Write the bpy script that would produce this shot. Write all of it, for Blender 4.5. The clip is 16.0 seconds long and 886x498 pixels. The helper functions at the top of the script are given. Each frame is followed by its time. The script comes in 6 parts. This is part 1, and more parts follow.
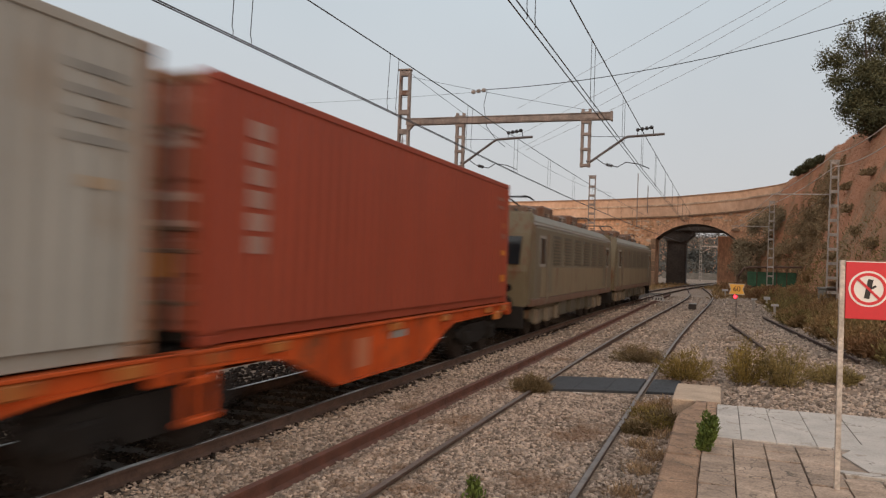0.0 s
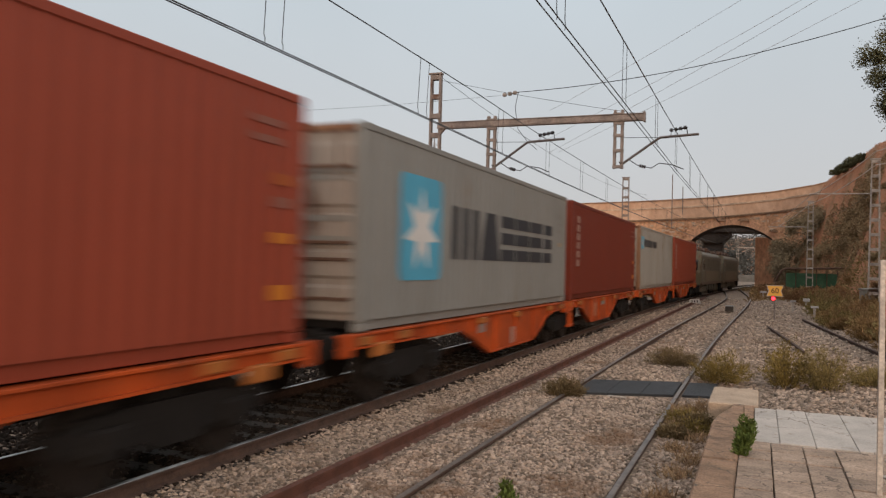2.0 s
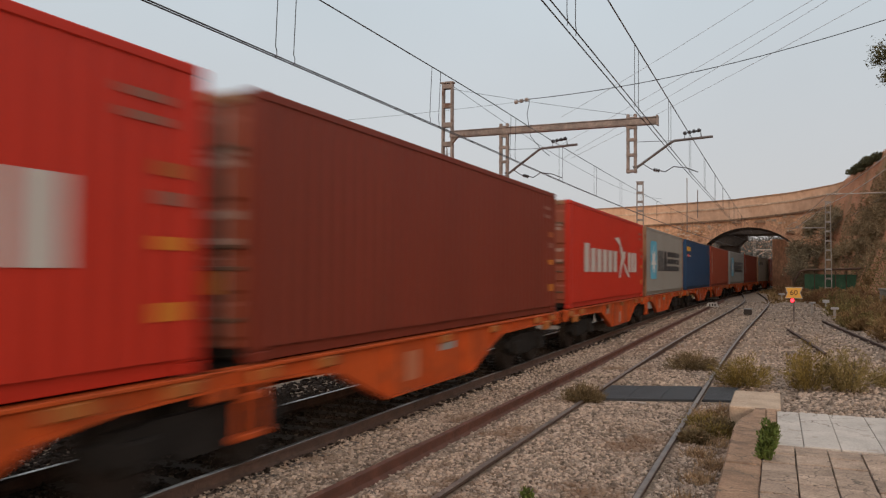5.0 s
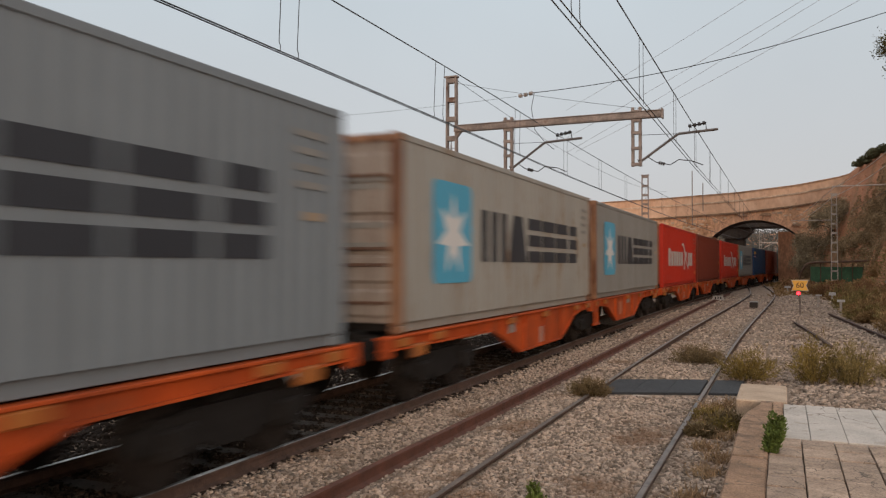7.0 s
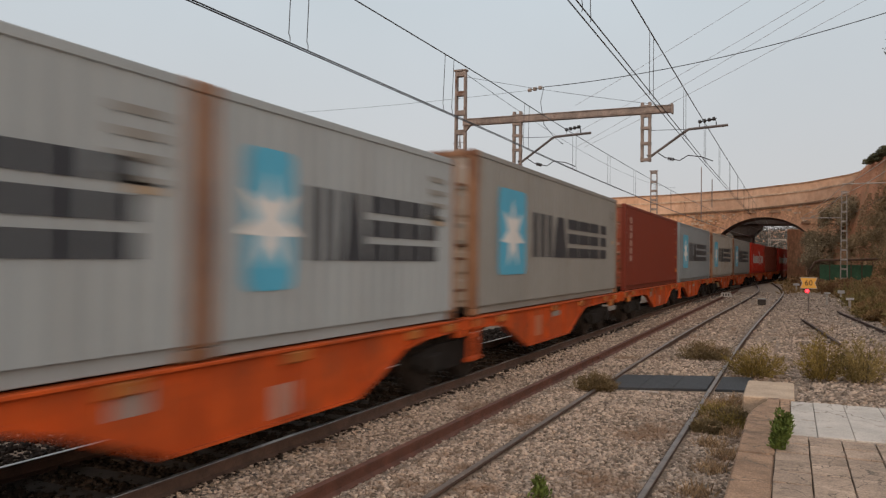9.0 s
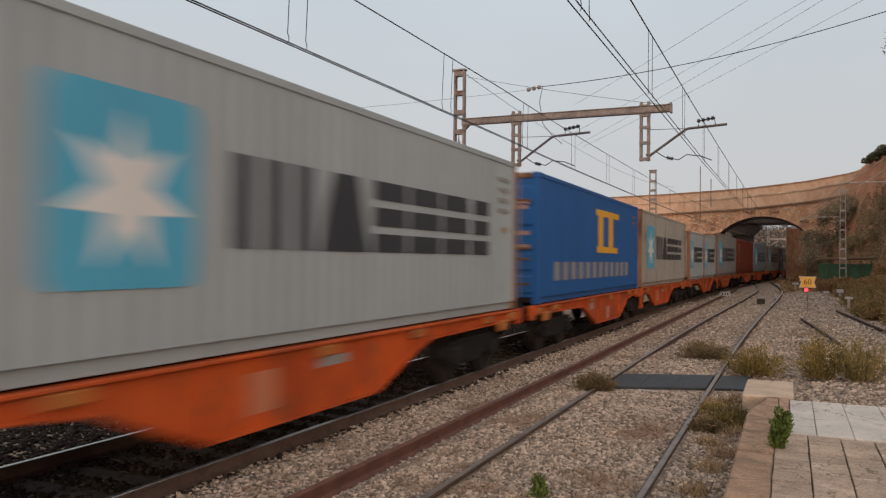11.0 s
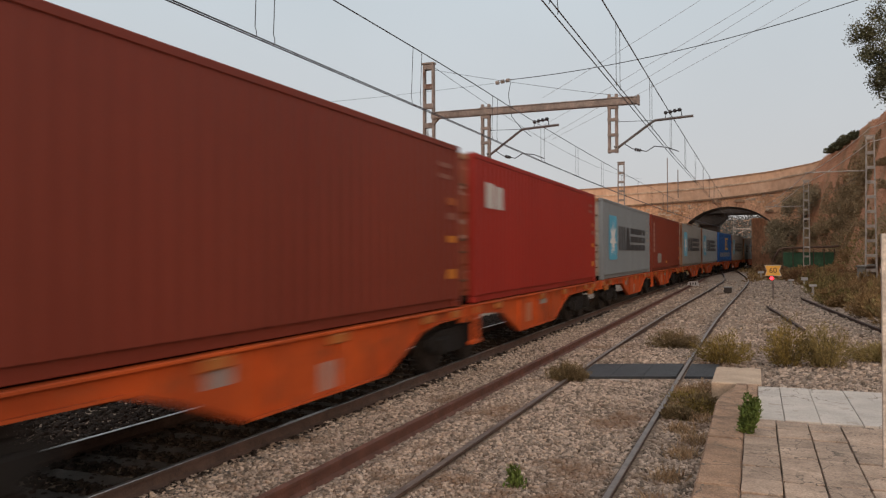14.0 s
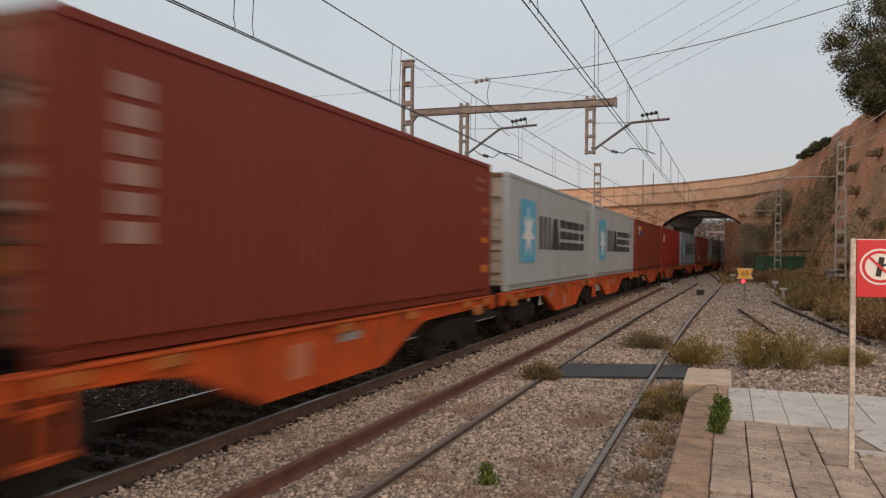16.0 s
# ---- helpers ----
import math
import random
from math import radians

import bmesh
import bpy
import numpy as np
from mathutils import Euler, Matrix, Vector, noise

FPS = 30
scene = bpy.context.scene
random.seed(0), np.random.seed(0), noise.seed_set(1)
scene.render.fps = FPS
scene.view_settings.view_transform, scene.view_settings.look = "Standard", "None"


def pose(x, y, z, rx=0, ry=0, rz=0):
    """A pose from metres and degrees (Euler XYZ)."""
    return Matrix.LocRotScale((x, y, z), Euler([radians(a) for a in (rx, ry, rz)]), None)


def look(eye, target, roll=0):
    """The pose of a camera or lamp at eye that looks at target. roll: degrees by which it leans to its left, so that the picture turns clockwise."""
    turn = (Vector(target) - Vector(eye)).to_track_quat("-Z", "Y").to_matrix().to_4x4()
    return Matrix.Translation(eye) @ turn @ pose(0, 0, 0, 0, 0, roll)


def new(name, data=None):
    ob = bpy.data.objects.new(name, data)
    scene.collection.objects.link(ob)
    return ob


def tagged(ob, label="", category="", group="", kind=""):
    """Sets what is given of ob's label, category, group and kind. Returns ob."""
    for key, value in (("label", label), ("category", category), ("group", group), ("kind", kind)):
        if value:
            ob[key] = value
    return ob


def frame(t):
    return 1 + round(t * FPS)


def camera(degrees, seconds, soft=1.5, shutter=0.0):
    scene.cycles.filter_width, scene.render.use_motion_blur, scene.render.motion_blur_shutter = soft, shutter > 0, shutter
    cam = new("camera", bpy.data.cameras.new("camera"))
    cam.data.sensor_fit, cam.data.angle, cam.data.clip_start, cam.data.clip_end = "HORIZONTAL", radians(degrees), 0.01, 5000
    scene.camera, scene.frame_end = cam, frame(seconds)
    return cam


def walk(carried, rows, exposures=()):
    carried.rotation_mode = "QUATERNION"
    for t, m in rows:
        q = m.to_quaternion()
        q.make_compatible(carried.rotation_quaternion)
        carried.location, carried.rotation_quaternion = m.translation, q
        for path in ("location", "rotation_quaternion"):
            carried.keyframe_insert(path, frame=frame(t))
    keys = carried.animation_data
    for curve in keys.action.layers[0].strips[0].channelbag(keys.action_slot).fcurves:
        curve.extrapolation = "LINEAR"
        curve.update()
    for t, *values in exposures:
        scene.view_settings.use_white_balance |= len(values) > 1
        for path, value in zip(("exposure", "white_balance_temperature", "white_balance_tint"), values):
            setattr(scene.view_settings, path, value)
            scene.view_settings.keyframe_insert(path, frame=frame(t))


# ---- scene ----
PATH = [
    (0, pose(0.008, -0.019, 2.135, 90.814, -1.945, 19.694)),
    (0.5, pose(-0.014, -0.013, 2.131, 90.984, -1.559, 19.473)),
    (1, pose(-0.023, -0.011, 2.125, 90.919, -1.466, 19.762)),
    (1.5, pose(0.007, -0.009, 2.129, 90.936, -1.502, 20.657)),
    (2, pose(0.025, -0.007, 2.129, 91.007, -1.536, 22.122)),
    (2.5, pose(0.028, -0.009, 2.122, 91.254, -1.430, 22.532)),
    (3, pose(0.023, -0.011, 2.118, 91.400, -1.135, 22.618)),
    (3.5, pose(0.020, -0.005, 2.123, 91.523, -0.885, 22.678)),
    (4, pose(0.018, 0.000, 2.123, 91.579, -0.740, 22.881)),
    (6.5, pose(0.006, 0.011, 2.122, 91.500, 0.013, 23.491)),
    (7, pose(0.007, 0.014, 2.123, 91.232, -0.047, 23.589)),
    (7.5, pose(0.001, 0.014, 2.116, 91.019, -0.228, 23.554)),
    (8, pose(0.002, 0.015, 2.116, 90.883, -0.435, 23.504)),
    (8.5, pose(0.003, 0.016, 2.114, 90.858, -0.457, 23.708)),
    (9, pose(0.005, 0.014, 2.111, 90.800, -0.616, 24.135)),
    (11.5, pose(0.004, 0.013, 2.107, 90.753, -0.505, 24.063)),
    (12, pose(-0.008, 0.011, 2.107, 90.514, -0.149, 24.349)),
    (12.5, pose(-0.017, 0.005, 2.105, 90.392, 0.219, 24.216)),
    (13, pose(-0.013, 0.003, 2.108, 90.351, 0.238, 23.773)),
    (13.5, pose(-0.004, -0.004, 2.108, 90.321, 0.368, 22.704)),
    (14, pose(-0.010, -0.003, 2.102, 90.338, 0.298, 21.916)),
    (14.5, pose(-0.017, -0.008, 2.094, 90.361, 0.014, 21.619)),
    (15, pose(-0.021, -0.007, 2.091, 90.310, -0.297, 21.043)),
    (15.5, pose(-0.018, -0.007, 2.092, 90.204, -0.614, 20.300)),
    (16, pose(-0.012, -0.006, 2.095, 90.205, -0.673, 20.150)),
]
cam = camera(59.34, 16.0, soft=1.25, shutter=0.6)
walk(cam, PATH, exposures=[(0.0, 0.0), (16.0, 0.0)])

# ---- sky and sun: hazy evening, low warm sun behind the camera to its right ----
SUN_EL, SUN_AZ = 10.0, 152.0   # degrees; azimuth clockwise from +y
world = bpy.data.worlds.new("evening_sky")
scene.world = world
world.use_nodes = True
wn, wl = world.node_tree.nodes, world.node_tree.links
wn.clear()
sky = wn.new("ShaderNodeTexSky")
sky.sky_type, sky.sun_disc = "NISHITA", False
sky.sun_elevation, sky.sun_rotation = radians(SUN_EL), radians(SUN_AZ)
sky.air_density, sky.dust_density, sky.ozone_density, sky.altitude = 1.0, 2.0, 1.5, 50
s_gain = wn.new("ShaderNodeVectorMath")
s_gain.operation = "SCALE"
s_gain.inputs["Scale"].default_value = 0.05
wl.new(sky.outputs[0], s_gain.inputs[0])
tc = wn.new("ShaderNodeTexCoord")
sep = wn.new("ShaderNodeSeparateXYZ")
wl.new(tc.outputs["Generated"], sep.inputs[0])
haze = wn.new("ShaderNodeValToRGB")
haze.color_ramp.elements[0].position, haze.color_ramp.elements[0].color = 0.0, (0.63, 0.60, 0.60, 1)
haze.color_ramp.elements[1].position, haze.color_ramp.elements[1].color = 1.0, (1.12, 1.14, 1.18, 1)
for where, tone in ((0.10, (0.64, 0.645, 0.66, 1)), (0.34, (0.62, 0.69, 0.74, 1)), (0.55, (0.78, 0.83, 0.87, 1))):
    haze.color_ramp.elements.new(where).color = tone
wl.new(sep.outputs["Z"], haze.inputs[0])
cl = wn.new("ShaderNodeTexNoise")
cl.inputs["Scale"].default_value, cl.inputs["Detail"].default_value = 2.2, 4
clr = wn.new("ShaderNodeMapRange")
clr.inputs["From Min"].default_value, clr.inputs["From Max"].default_value = 0.3, 0.7
clr.inputs["To Min"].default_value, clr.inputs["To Max"].default_value = 0.96, 1.04
wl.new(tc.outputs["Generated"], cl.inputs["Vector"])
wl.new(cl.outputs["Fac"], clr.inputs["Value"])
h_gain = wn.new("ShaderNodeVectorMath")
h_gain.operation = "SCALE"
wl.new(haze.outputs[0], h_gain.inputs[0])
wl.new(clr.outputs[0], h_gain.inputs["Scale"])
mixw = wn.new("ShaderNodeMix")
mixw.data_type = "RGBA"
mixw.inputs["Factor"].default_value = 0.9
wl.new(s_gain.outputs[0], mixw.inputs["A"])
wl.new(h_gain.outputs[0], mixw.inputs["B"])
# evening glow round the sun's side of the sky
away = wn.new("ShaderNodeVectorMath")
away.operation = "DOT_PRODUCT"
away.inputs[1].default_value = (math.sin(radians(SUN_AZ)), math.cos(radians(SUN_AZ)), 0.12)
wl.new(tc.outputs["Generated"], away.inputs[0])
glow = wn.new("ShaderNodeMapRange")
glow.interpolation_type = "SMOOTHERSTEP"
glow.inputs["From Min"].default_value, glow.inputs["From Max"].default_value = 0.0, 1.0
glow.inputs["To Min"].default_value, glow.inputs["To Max"].default_value = 0.0, 1.0
wl.new(away.outputs["Value"], glow.inputs["Value"])
glow_mix = wn.new("ShaderNodeMix")
glow_mix.data_type, glow_mix.blend_type, glow_mix.clamp_result = "RGBA", "ADD", False
wl.new(glow.outputs[0], glow_mix.inputs["Factor"])
wl.new(mixw.outputs["Result"], glow_mix.inputs["A"])
glow_mix.inputs["B"].default_value = (0.62, 0.45, 0.34, 1)
bg = wn.new("ShaderNodeBackground")
bg.inputs["Strength"].default_value = 1.0
wl.new(glow_mix.outputs["Result"], bg.inputs["Color"])
wo = wn.new("ShaderNodeOutputWorld")
wl.new(bg.outputs[0], wo.inputs[0])

sun_data = bpy.data.lights.new("sun", "SUN")
sun_data.energy, sun_data.angle, sun_data.color = 1.15, radians(14), (1.0, 0.70, 0.47)
sun = new("sun", sun_data)
az, el = radians(SUN_AZ), radians(SUN_EL)
sun.matrix_world = look((math.sin(az) * 60 * math.cos(el), math.cos(az) * 60 * math.cos(el), 60 * math.sin(el) + 3), (0, 0, 3))


# ---- materials ----
def material(name, color, rough=0.7, metal=0.0, dark=None, scale=3.0, amount=0.5, stretch=(1, 1, 1), fine=40.0, fine_amt=0.25,
             bump=0.15, bump_scale=None, rust=None, rust_amt=0.0, rust_scale=1.6, vary=0.0, island=0.0, coords="Object", crack=0.0, gloss=0.5, streak=0.0):
    m = bpy.data.materials.new(name)
    m.use_nodes = True
    n, l = m.node_tree.nodes, m.node_tree.links
    b = n["Principled BSDF"]
    b.inputs["Roughness"].default_value, b.inputs["Metallic"].default_value = rough, metal
    b.inputs["Specular IOR Level"].default_value = gloss
    co = n.new("ShaderNodeTexCoord")
    mp = n.new("ShaderNodeMapping")
    mp.inputs["Scale"].default_value = stretch
    l.new(co.outputs[coords], mp.inputs[0])
    info = n.new("ShaderNodeObjectInfo")
    off = n.new("ShaderNodeVectorMath")
    off.operation = "MULTIPLY_ADD"
    off.inputs[1].default_value = (37.0, 53.0, 19.0)
    l.new(info.outputs["Random"], off.inputs[0])
    l.new(mp.outputs[0], off.inputs[2])

    def noise_tex(sc, det=5, rgh=0.6):
        t = n.new("ShaderNodeTexNoise")
        t.inputs["Scale"].default_value, t.inputs["Detail"].default_value, t.inputs["Roughness"].default_value = sc, det, rgh
        l.new(off.outputs[0], t.inputs["Vector"])
        return t

    def ramp(sock, a, c):
        r = n.new("ShaderNodeMapRange")
        r.inputs["From Min"].default_value, r.inputs["From Max"].default_value = a, c
        l.new(sock, r.inputs["Value"])
        return r.outputs[0]

    def mix(f, a, c):
        x = n.new("ShaderNodeMix")
        x.data_type = "RGBA"
        l.new(f, x.inputs["Factor"]) if not isinstance(f, float) else setattr(x.inputs["Factor"], "default_value", f)
        for v, k in ((a, "A"), (c, "B")):
            if isinstance(v, tuple):
                x.inputs[k].default_value = (*v, 1)
            else:
                l.new(v, x.inputs[k])
        return x.outputs["Result"]

    dark = dark or tuple(c * (1 - amount) for c in color)
    big = noise_tex(scale)
    col = mix(ramp(big.outputs["Fac"], 0.32, 0.7), dark, color)
    sm = noise_tex(fine, 3)
    hs = n.new("ShaderNodeHueSaturation")
    fr = n.new("ShaderNodeMapRange")
    fr.inputs["From Min"].default_value, fr.inputs["From Max"].default_value = 0.3, 0.7
    fr.inputs["To Min"].default_value, fr.inputs["To Max"].default_value = 1 - fine_amt, 1 + fine_amt
    l.new(sm.outputs["Fac"], fr.inputs["Value"])
    val = fr.outputs[0]
    if vary or island:
        src = info.outputs["Random"] if vary else n.new("ShaderNodeNewGeometry").outputs["Random Per Island"]
        vr = n.new("ShaderNodeMapRange")
        a = vary or island
        vr.inputs["To Min"].default_value, vr.inputs["To Max"].default_value = 1 - a, 1 + a
        l.new(src, vr.inputs["Value"])
        mu = n.new("ShaderNodeMath")
        mu.operation = "MULTIPLY"
        l.new(vr.outputs[0], mu.inputs[0])
        l.new(val, mu.inputs[1])
        val = mu.outputs[0]
    l.new(val, hs.inputs["Value"])
    l.new(col, hs.inputs["Color"])
    col = hs.outputs["Color"]
    if rust:
        rn = noise_tex(rust_scale, 8, 0.72)
        lo = 0.72 - rust_amt * 0.4
        col = mix(ramp(rn.outputs["Fac"], lo, lo + 0.1), col, rust)
    if streak:
        runs = n.new("ShaderNodeMapping")
        runs.inputs["Scale"].default_value = (5.0, 5.0, 0.35)
        l.new(off.outputs[0], runs.inputs[0])
        rt = n.new("ShaderNodeTexNoise")
        rt.inputs["Scale"].default_value, rt.inputs["Detail"].default_value, rt.inputs["Roughness"].default_value = 1.0, 5, 0.7
        l.new(runs.outputs[0], rt.inputs["Vector"])
        cut = n.new("ShaderNodeMath")
        cut.operation = "MULTIPLY"
        cut.inputs[1].default_value = streak
        l.new(ramp(rt.outputs["Fac"], 0.5, 0.72), cut.inputs[0])
        col = mix(cut.outputs[0], col, rust or dark)
    if crack:
        wob = noise_tex(crack * 1.7, 3)
        wv = n.new("ShaderNodeVectorMath")
        wv.operation = "MULTIPLY_ADD"
        wv.inputs[1].default_value = (0.35, 0.35, 0.35)
        l.new(wob.outputs["Color"], wv.inputs[0])
        l.new(off.outputs[0], wv.inputs[2])
        vc = n.new("ShaderNodeTexVoronoi")
        vc.feature = "DISTANCE_TO_EDGE"
        vc.inputs["Scale"].default_value = crack
        l.new(wv.outputs[0], vc.inputs["Vector"])
        edge = n.new("ShaderNodeMath")
        edge.operation = "MAXIMUM"
        l.new(ramp(vc.outputs["Distance"], 0.003 * crack, 0.008 * crack), edge.inputs[0])
        l.new(ramp(noise_tex(crack * 0.8, 2).outputs["Fac"], 0.56, 0.44), edge.inputs[1])
        col = mix(edge.outputs[0], (0.11, 0.085, 0.065), col)
    l.new(col, b.inputs["Base Color"])
    if bump:
        bp = n.new("ShaderNodeBump")
        bp.inputs["Strength"].default_value, bp.inputs["Distance"].default_value = min(1.0, bump * 2), 0.02
        bt = noise_tex(bump_scale or fine, 4) if bump_scale else sm
        l.new(bt.outputs["Fac"], bp.inputs["Height"])
        l.new(bp.outputs[0], b.inputs["Normal"])
    return m


def leaf_material(name, color, dark, island=0.35):
    return material(name, color, rough=0.75, dark=dark, scale=1.3, fine=9, fine_amt=0.2, bump=0, island=island, gloss=0.12)


RUST = (0.10, 0.042, 0.022)
M = {}


def paint(name, color, rust_amt=0.2, rough=0.55, stain=RUST, streak=0.0):
    M[name] = material(name, color, rough=rough, scale=0.9, amount=0.16, stretch=(1, 1.0, 0.25), fine=14, fine_amt=0.06,
                       bump=0.03, rust=stain, rust_amt=rust_amt, rust_scale=2.2, streak=streak, gloss=0.28)


paint("paint_orange_red", (0.245, 0.047, 0.024), streak=0.18)
paint("paint_brown_red", (0.150, 0.025, 0.013), streak=0.15)
paint("paint_bright_red", (0.400, 0.022, 0.009), 0.05)
paint("paint_deep_red", (0.245, 0.017, 0.010), 0.05)
paint("paint_blue", (0.013, 0.045, 0.108), 0.1)
paint("paint_royal_blue", (0.012, 0.085, 0.27), 0.1)
paint("paint_grey", (0.215, 0.220, 0.212), 0.30, stain=(0.16, 0.125, 0.095), streak=0.35)
paint("paint_blue_grey", (0.170, 0.198, 0.220), 0.05)
paint("paint_beige_grey", (0.285, 0.283, 0.262), 0.42, stain=(0.185, 0.125, 0.075), streak=0.5)
paint("paint_light_grey", (0.285, 0.322, 0.340), 0.20, stain=(0.20, 0.165, 0.135), streak=0.3)
paint("paint_door_beige", (0.285, 0.252, 0.222), 0.35, streak=0.4)
paint("paint_door_red", (0.225, 0.062, 0.036), 0.4, streak=0.5)
M["paint_orange"] = material("paint_orange", (0.48, 0.077, 0.012), rough=0.65, gloss=0.2, dark=(0.25, 0.045, 0.012), scale=1.5, fine=9, fine_amt=0.16, stretch=(1, 1, 0.6), bump=0.05, rust=(0.15, 0.055, 0.025), rust_amt=0.42, rust_scale=2.6)
paint("paint_tan", (0.36, 0.125, 0.030), 0.5)
paint("code_faint", (0.205, 0.202, 0.190), 0.0)
paint("code_dim", (0.215, 0.085, 0.062), 0.0)
paint("tag_orange", (0.46, 0.155, 0.018), 0.0)
paint("tag_dim", (0.29, 0.075, 0.018), 0.0)
paint("tag_faint", (0.30, 0.225, 0.150), 0.0)
paint("rust_post", (0.24, 0.13, 0.075), 0.6)
paint("loco_olive", (0.125, 0.110, 0.078), 0.45)
paint("loco_lower", (0.175, 0.142, 0.092), 0.45, streak=0.4)
paint("loco_grille", (0.072, 0.066, 0.050), 0.3)
paint("loco_gear", (0.150, 0.128, 0.100), 0.4)
paint("loco_cab", (0.118, 0.098, 0.062), 0.5)
paint("loco_roof", (0.13, 0.085, 0.062), 0.6)
paint("mark_white", (0.44, 0.42, 0.40), 0.0)
paint("mark_faded", (0.29, 0.185, 0.155), 0.0)
paint("mark_dark", (0.030, 0.034, 0.042), 0.0)
paint("mark_cyan", (0.075, 0.33, 0.49), 0.0)
paint("mark_star", (0.58, 0.58, 0.57), 0.0)
paint("mark_yellow", (0.62, 0.33, 0.03), 0.0)
paint("mark_navy", (0.02, 0.05, 0.20), 0.0)
paint("plate_dim", (0.42, 0.150, 0.080), 0.2, streak=0.4)
paint("plate_pink", (0.36, 0.235, 0.195), 0.1, streak=0.3)
paint("plate_grey", (0.24, 0.23, 0.22), 0.1)
M["iron_dark"] = material("iron_dark", (0.018, 0.016, 0.015), rough=0.85, scale=4, fine=30, bump=0.1, gloss=0.15)
M["wheel_steel"] = material("wheel_steel", (0.035, 0.029, 0.026), rough=0.6, metal=0.4, scale=6, gloss=0.2)
M["glass_dark"] = material("glass_dark", (0.012, 0.016, 0.02), rough=0.12, bump=0, fine_amt=0.0)
M["rail_rust"] = material("rail_rust", (0.088, 0.050, 0.036), rough=0.85, scale=5, fine=60, bump=0.2)
M["rail_red"] = material("rail_red", (0.140, 0.055, 0.035), rough=0.85, scale=4, fine=60, bump=0.25)
M["rail_head"] = material("rail_head", (0.42, 0.40, 0.38), rough=0.28, metal=0.9, scale=3, fine=20, bump=0.02)
M["rail_head_dull"] = material("rail_head_dull", (0.20, 0.160, 0.135), rough=0.45, metal=0.4, scale=3, fine=20, bump=0.04)
M["sleeper_concrete"] = material("sleeper_concrete", (0.085, 0.069, 0.058), rough=0.9, scale=5, fine=60)
M["galvanised"] = material("galvanised", (0.275, 0.225, 0.20), rough=0.6, metal=0.25, scale=4, fine=40, bump=0.08, rust=RUST, rust_amt=0.35)
M["mast_pale"] = material("mast_pale", (0.46, 0.40, 0.35), rough=0.7, scale=3, fine=40, bump=0.08, rust=RUST, rust_amt=0.25)
M["wire_dark"] = material("wire_dark", (0.030, 0.030, 0.034), rough=0.5, metal=0.3, bump=0)
M["wire_pale"] = material("wire_pale", (0.66, 0.54, 0.45), rough=0.6, bump=0)
M["wire_far"] = material("wire_far", (0.30, 0.31, 0.33), rough=0.6, bump=0)
M["insulator_pale"] = material("insulator_pale", (0.30, 0.26, 0.235), rough=0.25, bump=0)
M["tube_steel"] = material("tube_steel", (0.150, 0.130, 0.125), rough=0.45, metal=0.4, scale=4, fine=40, bump=0.05)
M["insulator"] = material("insulator", (0.030, 0.028, 0.030), rough=0.25, bump=0)
M["coping"] = material("coping", (0.42, 0.262, 0.165), rough=0.92, scale=2.2, amount=0.5, fine=60, fine_amt=0.3, bump=0.5, vary=0.1, rust=(0.16, 0.10, 0.065), rust_amt=0.45, rust_scale=2.5, crack=2.2)
M["tile"] = material("tile", (0.44, 0.322, 0.238), rough=0.9, scale=3.0, amount=0.45, fine=45, fine_amt=0.3, bump=0.5, vary=0.16, rust=(0.20, 0.145, 0.10), rust_amt=0.36, rust_scale=7, crack=2.4)
M["slab_sand"] = material("slab_sand", (0.50, 0.375, 0.270), rough=0.92, scale=2.2, amount=0.3, fine=50, fine_amt=0.18, bump=0.4, rust=(0.25, 0.17, 0.11), rust_amt=0.3, rust_scale=4)
M["slab_white"] = material("slab_white", (0.50, 0.45, 0.40), rough=0.9, scale=2.2, amount=0.25, fine=50, fine_amt=0.15, bump=0.3, vary=0.06, rust=(0.27, 0.225, 0.18), rust_amt=0.35, rust_scale=4, crack=1.6)
M["joint_dirt"] = material("joint_dirt", (0.19, 0.140, 0.100), rough=1.0, scale=6, fine=70, bump=0.4)
M["rubber"] = material("rubber", (0.030, 0.032, 0.036), rough=0.75, scale=4, fine=90, bump=0.25)
M["stone"] = material("stone", (0.375, 0.292, 0.230), rough=0.95, scale=0.9, amount=0.22, fine=60, fine_amt=0.2, bump=0.3, island=0.62, gloss=0.2, rust=(0.215, 0.140, 0.095), rust_amt=0.42, rust_scale=0.55)
# brown track-bed stone, taken near black to carry the shade under the wagons
M["stone_shaded"] = material("stone_shaded", (0.040, 0.030, 0.024), rough=0.95, scale=9, amount=0.35, fine=60, fine_amt=0.25, bump=0.2, island=0.5, gloss=0.1)
M["sign_red"] = material("sign_red", (0.62, 0.018, 0.03), rough=0.45, scale=2, amount=0.08, fine_amt=0.03, bump=0)
M["sign_white"] = material("sign_white", (0.80, 0.77, 0.73), rough=0.45, scale=2, amount=0.06, fine_amt=0.03, bump=0)
M["sign_black"] = material("sign_black", (0.02, 0.018, 0.018), rough=0.5, bump=0)
M["sign_yellow"] = material("sign_yellow", (0.80, 0.42, 0.06), rough=0.5, amount=0.1, fine_amt=0.03, bump=0)
M["alu_post"] = material("alu_post", (0.58, 0.52, 0.46), rough=0.5, metal=0.2, scale=4, fine=40, bump=0.04)
M["brick_face"] = material("brick_face", (0.66, 0.40, 0.25), rough=0.95, dark=(0.36, 0.19, 0.10), scale=0.6, fine=3.5, fine_amt=0.38, bump=0.8, bump_scale=2.5,
                           rust=(0.12, 0.06, 0.035), rust_amt=0.34, rust_scale=0.5)
